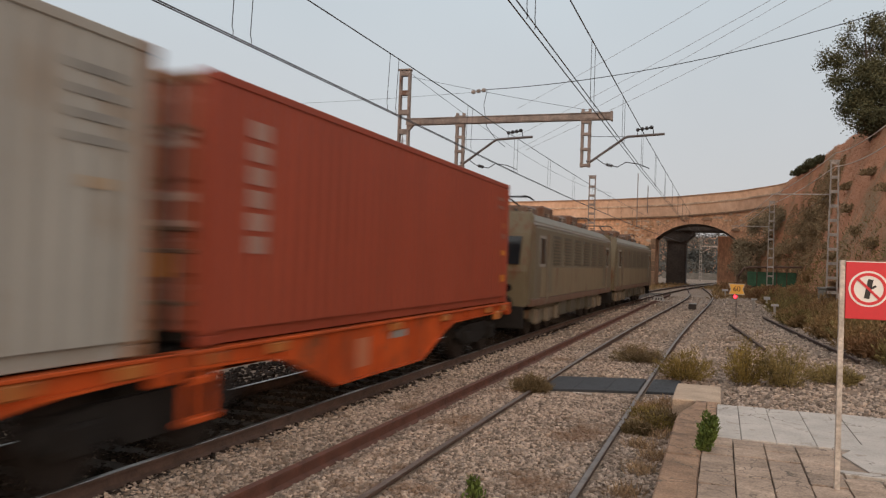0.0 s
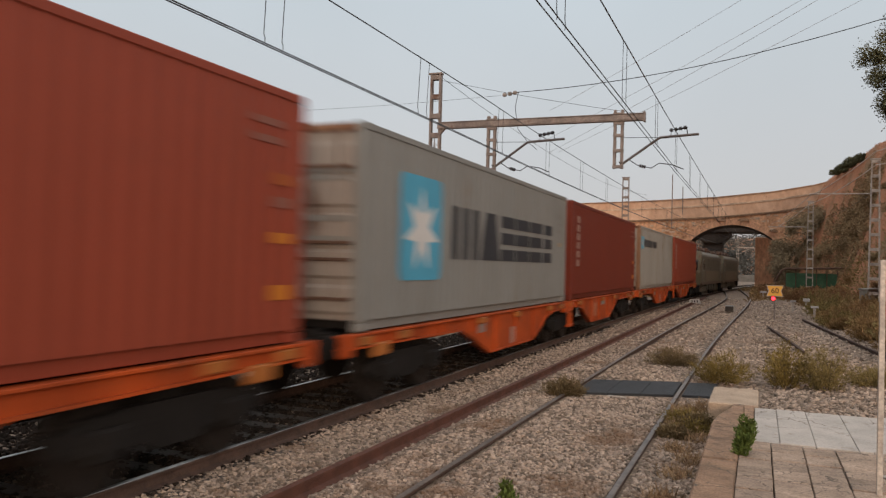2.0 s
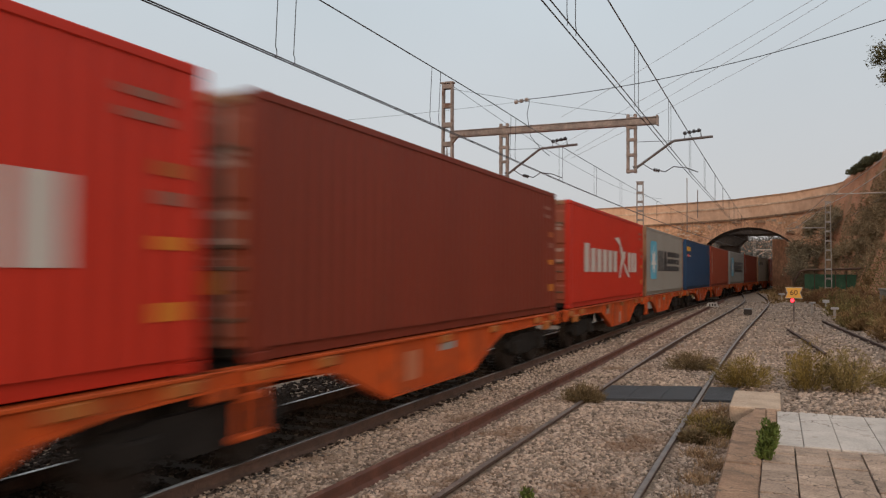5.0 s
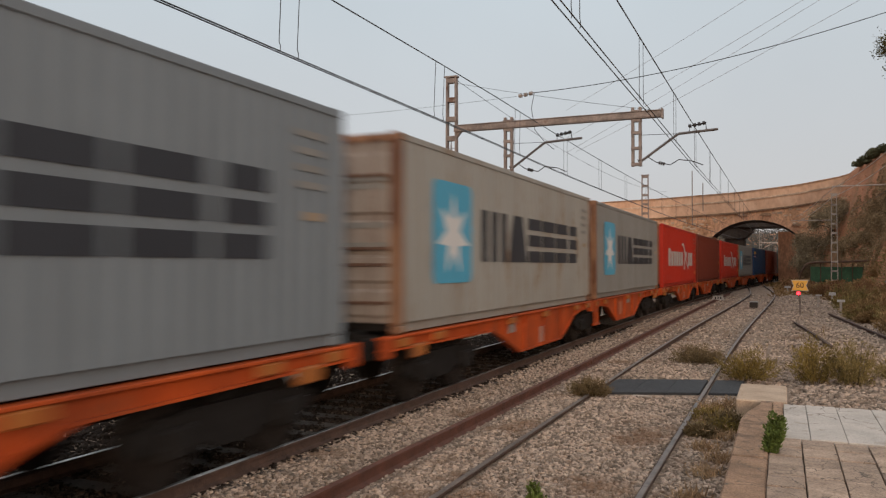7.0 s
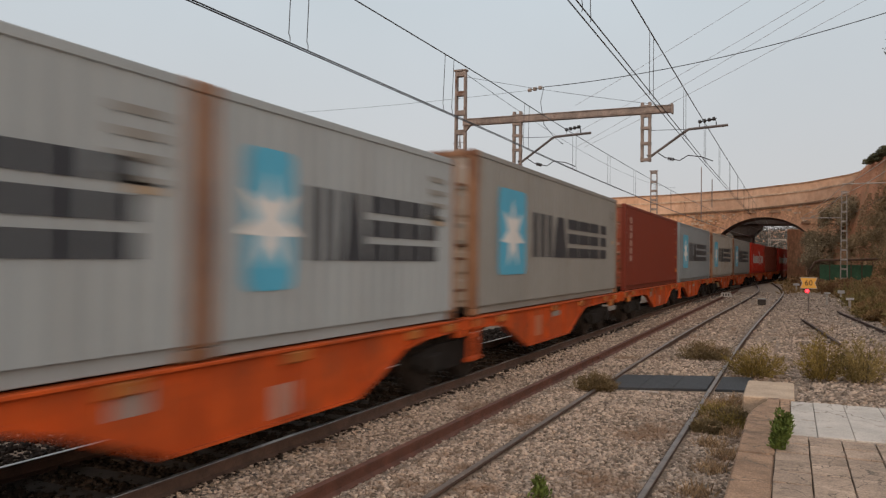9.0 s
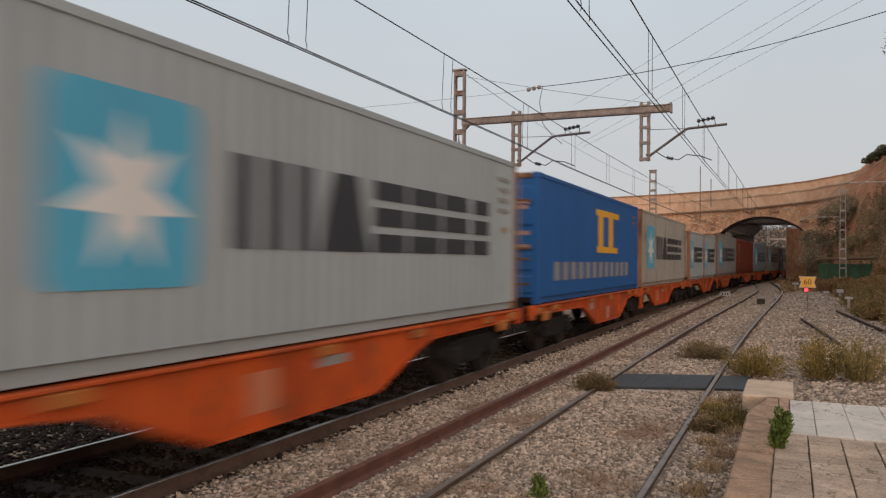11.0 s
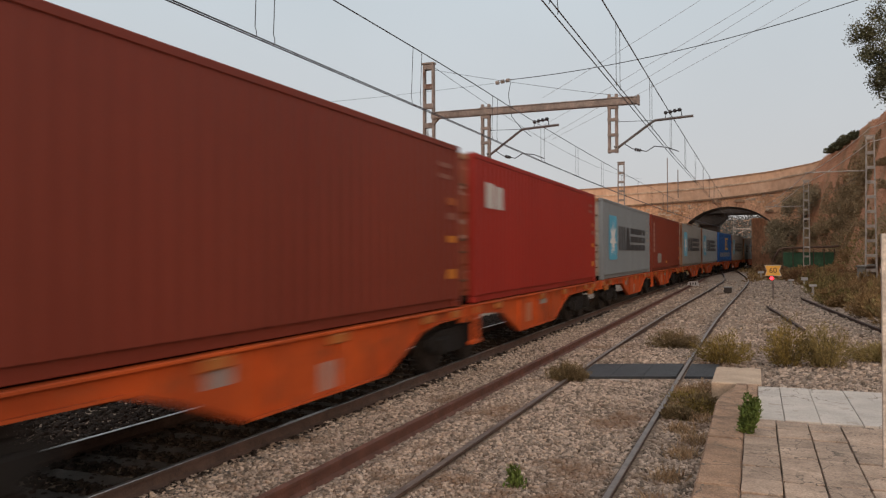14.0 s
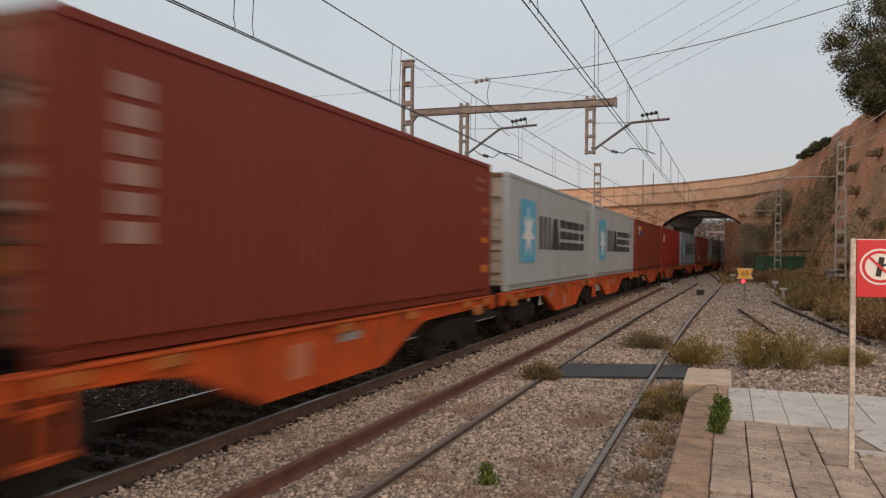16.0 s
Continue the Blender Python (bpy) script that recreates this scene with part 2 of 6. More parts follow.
M["brick_parapet"] = material("brick_parapet", (0.62, 0.365, 0.230), rough=0.95, dark=(0.40, 0.21, 0.125), scale=0.5, fine=4.0, fine_amt=0.25, bump=0.5, bump_scale=4,
                              stretch=(1, 1, 0.5), rust=(0.14, 0.075, 0.045), rust_amt=0.3, rust_scale=0.6)
M["parapet_render"] = material("parapet_render", (0.60, 0.405, 0.285), rough=0.95, dark=(0.46, 0.285, 0.185), scale=0.45, fine=2.5, fine_amt=0.12, bump=0.25, bump_scale=5,
                               stretch=(1, 1, 0.6), rust=(0.30, 0.165, 0.10), rust_amt=0.3, rust_scale=0.8)
M["stone_pale"] = material("stone_pale", (0.60, 0.45, 0.33), rough=0.95, scale=1.0, fine=5, bump=0.4)
M["stone_ring"] = material("stone_ring", (0.30, 0.185, 0.115), rough=0.95, scale=1.5, fine=5, bump=0.5, vary=0.25)
# brick darkened to hold the shade beneath the bridge arch
M["shaded_brick"] = material("shaded_brick", (0.060, 0.046, 0.038), rough=0.95, scale=0.8, fine=5, bump=0.5)
M["concrete_dark"] = material("concrete_dark", (0.075, 0.06, 0.05), rough=0.95, scale=0.5, fine=4, bump=0.3)
M["wall_grey"] = material("wall_grey", (0.22, 0.205, 0.18), rough=0.95, scale=0.8, amount=0.4, fine=6, bump=0.4, rust=(0.08, 0.07, 0.05), rust_amt=0.3)
M["net_green"] = material("net_green", (0.050, 0.125, 0.065), rough=0.9, scale=1.2, fine=20, bump=0.3)
M["pipe_brown"] = material("pipe_brown", (0.12, 0.060, 0.035), rough=0.8, scale=3)
M["bark"] = material("bark", (0.09, 0.065, 0.045), rough=0.95, scale=6, fine=40, bump=0.5)
M["leaf_dark"] = leaf_material("leaf_dark", (0.115, 0.112, 0.060), (0.062, 0.064, 0.034))
M["leaf_hill"] = leaf_material("leaf_hill", (0.320, 0.225, 0.125), (0.215, 0.155, 0.088))
M["leaf_grey_green"] = leaf_material("leaf_grey_green", (0.330, 0.255, 0.160), (0.225, 0.178, 0.112))
M["leaf_olive"] = leaf_material("leaf_olive", (0.260, 0.200, 0.078), (0.155, 0.120, 0.050))
M["leaf_moss"] = leaf_material("leaf_moss", (0.175, 0.130, 0.068), (0.115, 0.085, 0.046), 0.25)
M["leaf_slope"] = leaf_material("leaf_slope", (0.46, 0.208, 0.112), (0.38, 0.172, 0.094), 0.1)
M["leaf_green"] = leaf_material("leaf_green", (0.125, 0.165, 0.042), (0.070, 0.100, 0.026))
M["leaf_yellow"] = leaf_material("leaf_yellow", (0.245, 0.178, 0.052), (0.140, 0.104, 0.034))
M["leaf_dry"] = leaf_material("leaf_dry", (0.27, 0.148, 0.072), (0.145, 0.080, 0.040))
M["leaf_brown"] = leaf_material("leaf_brown", (0.290, 0.185, 0.085), (0.185, 0.118, 0.056))
M["leaf_straw"] = leaf_material("leaf_straw", (0.42, 0.285, 0.165), (0.27, 0.175, 0.100))
M["leaf_far"] = leaf_material("leaf_far", (0.105, 0.105, 0.096), (0.082, 0.084, 0.076), 0.08)
lamp_m = bpy.data.materials.new("lamp_red")
lamp_m.use_nodes = True
lamp_b = lamp_m.node_tree.nodes["Principled BSDF"]
lamp_b.inputs["Base Color"].default_value = (0.6, 0.02, 0.03, 1)
lamp_b.inputs["Emission Color"].default_value = (1.0, 0.03, 0.045, 1)
lamp_b.inputs["Emission Strength"].default_value = 4.0
M["lamp_red"] = lamp_m


def ground_material():
    m = bpy.data.materials.new("ground_mix")
    m.use_nodes = True
    n, l = m.node_tree.nodes, m.node_tree.links
    b = n["Principled BSDF"]
    b.inputs["Roughness"].default_value = 0.97
    g = n.new("ShaderNodeNewGeometry")
    sx = n.new("ShaderNodeSeparateXYZ")
    l.new(g.outputs["Position"], sx.inputs[0])

    def ns(sc, det=6):
        t = n.new("ShaderNodeTexNoise")
        t.inputs["Scale"].default_value, t.inputs["Detail"].default_value, t.inputs["Roughness"].default_value = sc, det, 0.65
        l.new(g.outputs["Position"], t.inputs["Vector"])
        return t.outputs["Fac"]

    def rg(s, a, c):
        r = n.new("ShaderNodeMapRange")
        r.inputs["From Min"].default_value, r.inputs["From Max"].default_value = a, c
        l.new(s, r.inputs["Value"])
        return r.outputs[0]

    def mx(f, a, c):
        x = n.new("ShaderNodeMix")
        x.data_type = "RGBA"
        l.new(f, x.inputs["Factor"])
        for v, k in ((a, "A"), (c, "B")):
            if isinstance(v, tuple):
                x.inputs[k].default_value = (*v, 1)
            else:
                l.new(v, x.inputs[k])
        return x.outputs["Result"]

    vo = n.new("ShaderNodeTexVoronoi")
    vo.inputs["Scale"].default_value = 17.0
    l.new(g.outputs["Position"], vo.inputs["Vector"])
    vs = n.new("ShaderNodeSeparateColor")
    l.new(vo.outputs["Color"], vs.inputs[0])
    grav = mx(vs.outputs[0], (0.15, 0.112, 0.082), (0.36, 0.268, 0.196))
    grav = mx(rg(vo.outputs["Distance"], 0.5, 0.9), grav, (0.09, 0.07, 0.055))
    grav = mx(rg(ns(0.35), 0.42, 0.66), grav, (0.19, 0.128, 0.088))
    earth = mx(rg(ns(0.5), 0.35, 0.65), (0.33, 0.142, 0.072), (0.44, 0.200, 0.105))
    earth = mx(rg(ns(0.2), 0.48, 0.62), earth, (0.22, 0.135, 0.068))
    hi = n.new("ShaderNodeMath")
    hi.operation = "MULTIPLY_ADD"
    l.new(ns(1.1), hi.inputs[0])
    hi.inputs[1].default_value = 0.9
    l.new(sx.outputs["Z"], hi.inputs[2])
    col = mx(rg(hi.outputs[0], 0.55, 1.0), grav, earth)
    l.new(col, b.inputs["Base Color"])
    bp = n.new("ShaderNodeBump")
    bp.inputs["Strength"].default_value, bp.inputs["Distance"].default_value = 0.8, 0.03
    bs = n.new("ShaderNodeMath")
    bs.operation = "SUBTRACT"
    l.new(ns(1.5), bs.inputs[0])
    l.new(vo.outputs["Distance"], bs.inputs[1])
    l.new(bs.outputs[0], bp.inputs["Height"])
    l.new(bp.outputs[0], b.inputs["Normal"])
    return m


M["ground"] = ground_material()


# ---- mesh helpers ----
def part(name, bm, mat, parent=None, label="", smooth=False):
    me = bpy.data.meshes.new(name)
    bmesh.ops.recalc_face_normals(bm, faces=bm.faces)
    bm.to_mesh(me)
    bm.free()
    me.materials.append(M[mat])
    if smooth:
        me.polygons.foreach_set("use_smooth", [True] * len(me.polygons))
    return part_mesh(name, me, parent, label)


def part_mesh(name, me, parent=None, label=""):
    ob = new(name, me)
    if parent:
        ob.parent = parent
    if label:
        ob["label"] = label
    return ob


def empty(name, m=None):
    ob = new(name)
    ob.empty_display_size = 0.3
    if m is not None:
        ob.matrix_basis = m
    return ob


def box(bm, x0, x1, y0, y1, z0, z1, bev=0.0):
    r = bmesh.ops.create_cube(bm, size=1)
    vs = r["verts"]
    for v in vs:
        v.co = Vector((x0 + (v.co.x + 0.5) * (x1 - x0), y0 + (v.co.y + 0.5) * (y1 - y0), z0 + (v.co.z + 0.5) * (z1 - z0)))
    if bev:
        es = list({e for v in vs for e in v.link_edges})
        bmesh.ops.bevel(bm, geom=es, offset=bev, segments=1, affect="EDGES", profile=0.7)
    return bm


def prism_x(bm, yz, x0, x1):
    a = [bm.verts.new((x0, y, z)) for y, z in yz]
    b = [bm.verts.new((x1, y, z)) for y, z in yz]
    bm.faces.new(a)
    bm.faces.new(b[::-1])
    for i in range(len(yz)):
        j = (i + 1) % len(yz)
        bm.faces.new((a[i], a[j], b[j], b[i]))
    return bm


def prism_y(bm, xz, y0, y1):
    a = [bm.verts.new((x, y0, z)) for x, z in xz]
    b = [bm.verts.new((x, y1, z)) for x, z in xz]
    bm.faces.new(a)
    bm.faces.new(b[::-1])
    for i in range(len(xz)):
        j = (i + 1) % len(xz)
        bm.faces.new((a[i], a[j], b[j], b[i]))
    return bm


def tube(bm, pts, r, seg=6, r_end=None):
    pts = [Vector(p) for p in pts]
    rings = []
    for i, p in enumerate(pts):
        d = (pts[min(i + 1, len(pts) - 1)] - pts[max(i - 1, 0)]).normalized()
        u = d.orthogonal().normalized() if abs(d.z) > 0.95 else d.cross(Vector((0, 0, 1))).normalized()
        w = d.cross(u)
        rr = r + ((r_end if r_end is not None else r) - r) * i / max(1, len(pts) - 1)
        rings.append([bm.verts.new(p + (u * math.cos(2 * math.pi * k / seg) + w * math.sin(2 * math.pi * k / seg)) * rr) for k in range(seg)])
    for a, b in zip(rings, rings[1:]):
        for k in range(seg):
            bm.faces.new((a[k], a[(k + 1) % seg], b[(k + 1) % seg], b[k]))
    bm.faces.new(rings[0][::-1])
    bm.faces.new(rings[-1])
    return bm


def disc_x(bm, x0, x1, y, z, r, seg=20):
    return tube(bm, [(x0, y, z), (x1, y, z)], r, seg)


def sweep(bm, profile, path):
    """profile: (lateral, z) points; path: (x, y, z, heading) stations."""
    rings = []
    for x, y, z, h in path:
        c, s = math.cos(h), math.sin(h)
        rings.append([bm.verts.new((x + u * c, y + u * s, z + w)) for u, w in profile])
    k = len(profile)
    for a, b in zip(rings, rings[1:]):
        for i in range(k):
            bm.faces.new((a[i], a[(i + 1) % k], b[(i + 1) % k], b[i]))
    bm.faces.new(rings[0])
    bm.faces.new(rings[-1][::-1])
    return bm


def raw_mesh(name, verts, faces, mat):
    me = bpy.data.meshes.new(name)
    n, k = faces.shape
    me.vertices.add(len(verts))
    me.vertices.foreach_set("co", verts.astype(np.float32).ravel())
    me.loops.add(n * k)
    me.loops.foreach_set("vertex_index", faces.astype(np.int32).ravel())
    me.polygons.add(n)
    me.polygons.foreach_set("loop_start", np.arange(0, n * k, k, dtype=np.int32))
    me.materials.append(M[mat])
    me.update(calc_edges=True)
    me.validate()
    return me


def leaves_mesh(name, centres, size, mat, rng, aspect=2.0, upright=0.0, dirs=None):
    """Many small folded leaves, one quad each."""
    c = np.asarray(centres)
    n = len(c)
    d = rng.normal(size=(n, 3))
    d[:, 2] = d[:, 2] * (1 - upright) + upright * 2.2
    if dirs is not None:
        d = d * 0.4 + dirs
    d /= np.linalg.norm(d, axis=1)[:, None]
    e = np.cross(d, rng.normal(size=(n, 3)))
    e /= np.linalg.norm(e, axis=1)[:, None] + 1e-9
    s = size * rng.uniform(0.55, 1.35, (n, 1))
    v = np.stack([c, c + d * s * 0.55 + e * s / aspect / 2, c + d * s, c + d * s * 0.45 - e * s / aspect / 2], 1).reshape(-1, 3)
    return raw_mesh(name, v, np.arange(4 * n).reshape(n, 4), mat)


# ---- the lie of the land ----
MAIN_X, SIDE_X, BEND_Y, BEND_R = -6.30, -2.09, 25.0, 940.0


def main_line(s, off=0.0):
    """Place and heading on the curved main track at s metres along it, off metres to its right."""
    if s <= BEND_Y:
        return MAIN_X + off, s, 0.0
    a = (s - BEND_Y) / BEND_R
    return MAIN_X + BEND_R - (BEND_R - off) * math.cos(a), BEND_Y + (BEND_R - off) * math.sin(a), -a


def main_x(y):
    return MAIN_X + np.maximum(0, np.asarray(y, float) - BEND_Y) ** 2 / (2 * BEND_R)


def smooth01(t):
    t = np.clip(t, 0, 1)
    return t * t * (3 - 2 * t)


def land(x, y):
    x, y = np.asarray(x, float), np.asarray(y, float)
    wob = 0.35 * np.sin(x * 0.9 + 1.3 * np.sin(y * 0.31)) + 0.3 * np.sin(y * 0.53 + x * 0.2) + 0.22 * np.sin(y * 1.37 + x * 1.9)
    z = np.full(np.broadcast(x, y).shape, -0.17) + (0.115 - 0.085 * smooth01((y - 17) / 6)) * smooth01((x + 3.9) / 0.3) * smooth01((0.2 - x) / 0.6) * smooth01((62 - y) / 6)
    right = smooth01((x + 0.6) / 1.6) * smooth01((y - 11.0) / 1.5)
    z = z + right * 0.16
    toe = np.interp(y, [-60, 10, 30, 45, 60, 72, 84, 90, 96, 107, 125, 180], [9.5, 7.4, 6.3, 5.6, 5.3, 5.9, 6.1, 4.8, 2.9, 2.9, 7.0, 20.0])
    crest = np.interp(y, [10, 30, 52, 66, 80, 99, 107, 130, 180], [14.0, 12.5, 11.5, 10.8, 9.6, 6.9, 6.9, 14.0, 27.0])
    top = np.interp(y, [4, 20, 30, 52, 66, 80, 99, 110, 130, 180], [0.4, 9.0, 11.0, 13.0, 13.8, 13.7, 12.6, 12.6, 8.0, 3.0])
    t = (x - toe) / (crest - toe)
    hill = top * (0.4 * smooth01(t) + 0.6 * np.clip(t, 0, 1)) + np.clip(x - crest, 0, 60) * 0.12 * smooth01((y - 4) / 20)
    z = z + hill + np.where(t > 0, wob * 0.3 * np.clip(t * 2, 0, 1), 0)
    low = smooth01((x - 2.6) / 3.0) * smooth01((y - 16) / 8) * 0.45
    z = z + low * (1 - smooth01(t))
    lt = smooth01((-13.0 - x) / 8.0)
    z = z + lt * (1.2 + 5.5 * smooth01((y - 80) / 18) * smooth01((135 - y) / 15))
    far = smooth01((y - 190) / 200)
    z = z + far * 15 * (1 + 0.25 * np.sin(x * 0.02 + 1))
    return z


def axis(fine_a, fine_b, step, a, b):
    pts = list(np.arange(fine_a, fine_b + 1e-6, step))
    s, p = step, fine_b
    while p < b:
        s *= 1.35
        p += s
        pts.append(min(p, b))
    s, p = step, fine_a
    while p > a:
        s *= 1.35
        p -= s
        pts.insert(0, max(p, a))
    return np.array(pts)


def build_ground():
    gx, gy = axis(-16, 16, 0.2, -1500, 1500), axis(-4, 125, 0.8, -600, 3500)
    X, Y = np.meshgrid(gx, gy)
    Z = land(X, Y)
    v = np.stack([X, Y, Z], -1).reshape(-1, 3)
    nx = len(gx)
    i = (np.arange(len(gy) - 1)[:, None] * nx + np.arange(nx - 1)[None]).ravel()
    ob = new("ground", raw_mesh("ground", v, np.stack([i, i + 1, i + nx + 1, i + nx], 1), "ground"))
    ob.data.polygons.foreach_set("use_smooth", [True] * len(ob.data.polygons))
    tagged(ob, "gravel track bed and dry brown earth cutting slope", "ground", kind="structure")


build_ground()

# ---- tracks ----
RAIL = [(-0.065, -0.16), (0.065, -0.16), (0.065, -0.148), (0.012, -0.125), (0.010, -0.045), (0.034, -0.036), (0.036, -0.006), (-0.036, -0.006), (-0.034, -0.036),
        (-0.010, -0.045), (-0.012, -0.125), (-0.065, -0.148)]
HEAD = [(-0.030, -0.0065), (0.030, -0.0065), (0.026, 0.0), (-0.026, 0.0)]
GAUGE = 0.8675


def rail_pair(track, stations, mat="rail_rust", head="rail_head"):
    for side in (-GAUGE, GAUGE):
        pth = [(x + side * math.cos(h), y + side * math.sin(h), z, h) for x, y, z, h in stations]
        rail = part("rail", sweep(bmesh.new(), RAIL, pth), mat, track)
        part("rail_head", sweep(bmesh.new(), HEAD, pth), head, rail, "worn shiny steel running surface")


def build_tracks():
    main = tagged(empty("railway_track"), "main railway track with rusty rails on concrete sleepers", "railway track", kind="structure")
    st = [(*main_line(s)[:2], 0.0, main_line(s)[2]) for s in np.arange(-60, 460, 5.0)]
    rail_pair(main, st)
    bm = prism_y(bmesh.new(), [(-1.3, -0.40), (1.3, -0.40), (1.3, -0.19), (1.22, -0.155), (-1.22, -0.155), (-1.3, -0.19)], -0.13, 0.13)
    proto = part("sleeper", bm, "sleeper_concrete", main)
    for i in range(1, 130):
        x, y, h = main_line(-6 + i * 0.6)
        o = part_mesh("sleeper", proto.data, main)
        o.matrix_basis = pose(x, y, 0, 0, 0, math.degrees(h))
    proto.matrix_basis = pose(MAIN_X, -6, 0)
    side = tagged(empty("railway_track"), "side track with thin worn rails half buried in gravel", "railway track", kind="structure")
    st = []

    def side_x(y):
        return SIDE_X + 0.70 * float(smooth01((y - 18) / 44)) - 1.6 * float(smooth01((y - 60) / 44))
    for y in np.arange(-40, 99, 1.5):
        st.append((side_x(y), y, 0.0, -(side_x(y + 0.5) - side_x(y)) / 0.5))
    rail_pair(side, st, "rail_rust", "rail_head_dull")
    spur = tagged(empty("railway_track"), "disused rusty siding track sunk in gravel", "railway track", kind="structure")
    for off, a, b in ((0.0, 22.2, 32.6), (1.84, 20.5, 38.0)):
        pth = []
        for y in np.arange(a, b, 1.0):
            x = 1.08 - (y - 23) * 0.076 + off
            pth.append((x, y, float(land(x, y)) + 0.11, 0.076))
        part("rail", sweep(bmesh.new(), RAIL, pth), "rail_rust", spur)
    spare = tagged(empty("spare_rail"), "long rust-red spare rail lying on the ballast between the tracks", "rail")
    xs = lambda y: -4.03 + 0.0006 * max(0, y - 30) ** 1.5
    for a in (-12.0, 0.0, 18.0, 36.0, 54.0):
        e = {-12.0: -0.02, 0.0: 17.98, 18.0: 35.98, 36.0: 53.98, 54.0: 66.0}[a]
        rail = part("rail_length", sweep(bmesh.new(), [(u * 1.1, w) for u, w in RAIL], [(xs(y), y, -0.005, 0) for y in np.linspace(a, e, 14)]), "rail_red", spare)
        for s in (1, -1):
            part("fishplate", box(bmesh.new(), xs(e) + s * 0.024 - 0.010, xs(e) + s * 0.024 + 0.010, e - 0.3, e + 0.3, -0.115, -0.055, 0.003), "rail_red", rail)


build_tracks()

# ---- the train ----
FLOOR_Z = 1.13
HALF_IN, HALF_OUT = 0.425, 0.775      # half gaps between boxes inside a wagon pair and between pairs
MESHES = {}


def shared(key, build):
    if key not in MESHES:
        MESHES[key] = build()
    return MESHES[key]


def mesh_of(bm, mat, name):
    me = bpy.data.meshes.new(name)
    bmesh.ops.recalc_face_normals(bm, faces=bm.faces)
    bm.to_mesh(me)
    bm.free()
    me.materials.append(M[mat])
    return me


def corrugated_side(x, out, L, z0, z1, pitch=0.278, depth=0.018):
    """A corrugated wall sheet with its own thickness, at x, facing out (+1 or -1)."""
    bm = bmesh.new()
    prof = []
    y, n = -L / 2 + 0.16, int((L - 0.32) / pitch)
    pitch = (L - 0.32) / n
    for i in range(n):
        for f, d in ((0.0, 0), (0.30, 0), (0.50, depth), (0.80, depth)):
            prof.append((x - out * d, y + (i + f) * pitch))
    prof.append((x, L / 2 - 0.16))
    poly = prof + [(x - out * (depth + 0.03), L / 2 - 0.16), (x - out * (depth + 0.03), -L / 2 + 0.16)]
    a = [bm.verts.new((px, py, z0)) for px, py in poly]
    b = [bm.verts.new((px, py, z1)) for px, py in poly]
    for i in range(len(poly)):
        j = (i + 1) % len(poly)
        bm.faces.new((a[i], a[j], b[j], b[i]))
    return bm


def star(bm, x, y, z, r, n=7, inner=0.42):
    c0 = [(y + (r if k % 2 == 0 else r * inner) * math.sin(math.pi * k / n), z + (r if k % 2 == 0 else r * inner) * math.cos(math.pi * k / n)) for k in range(2 * n)]
    return prism_x(bm, c0, x - 0.003, x + 0.003)


def round_rect(bm, x, y0, y1, z0, z1, r, t=0.003):
    pts = []
    for cy, cz, a0 in ((y1 - r, z1 - r, 0), (y0 + r, z1 - r, 90), (y0 + r, z0 + r, 180), (y1 - r, z0 + r, 270)):
        for k in range(5):
            a = radians(a0 + k * 22.5)
            pts.append((cy + r * math.cos(a), cz + r * math.sin(a)))
    return prism_x(bm, pts, x - t, x + t)


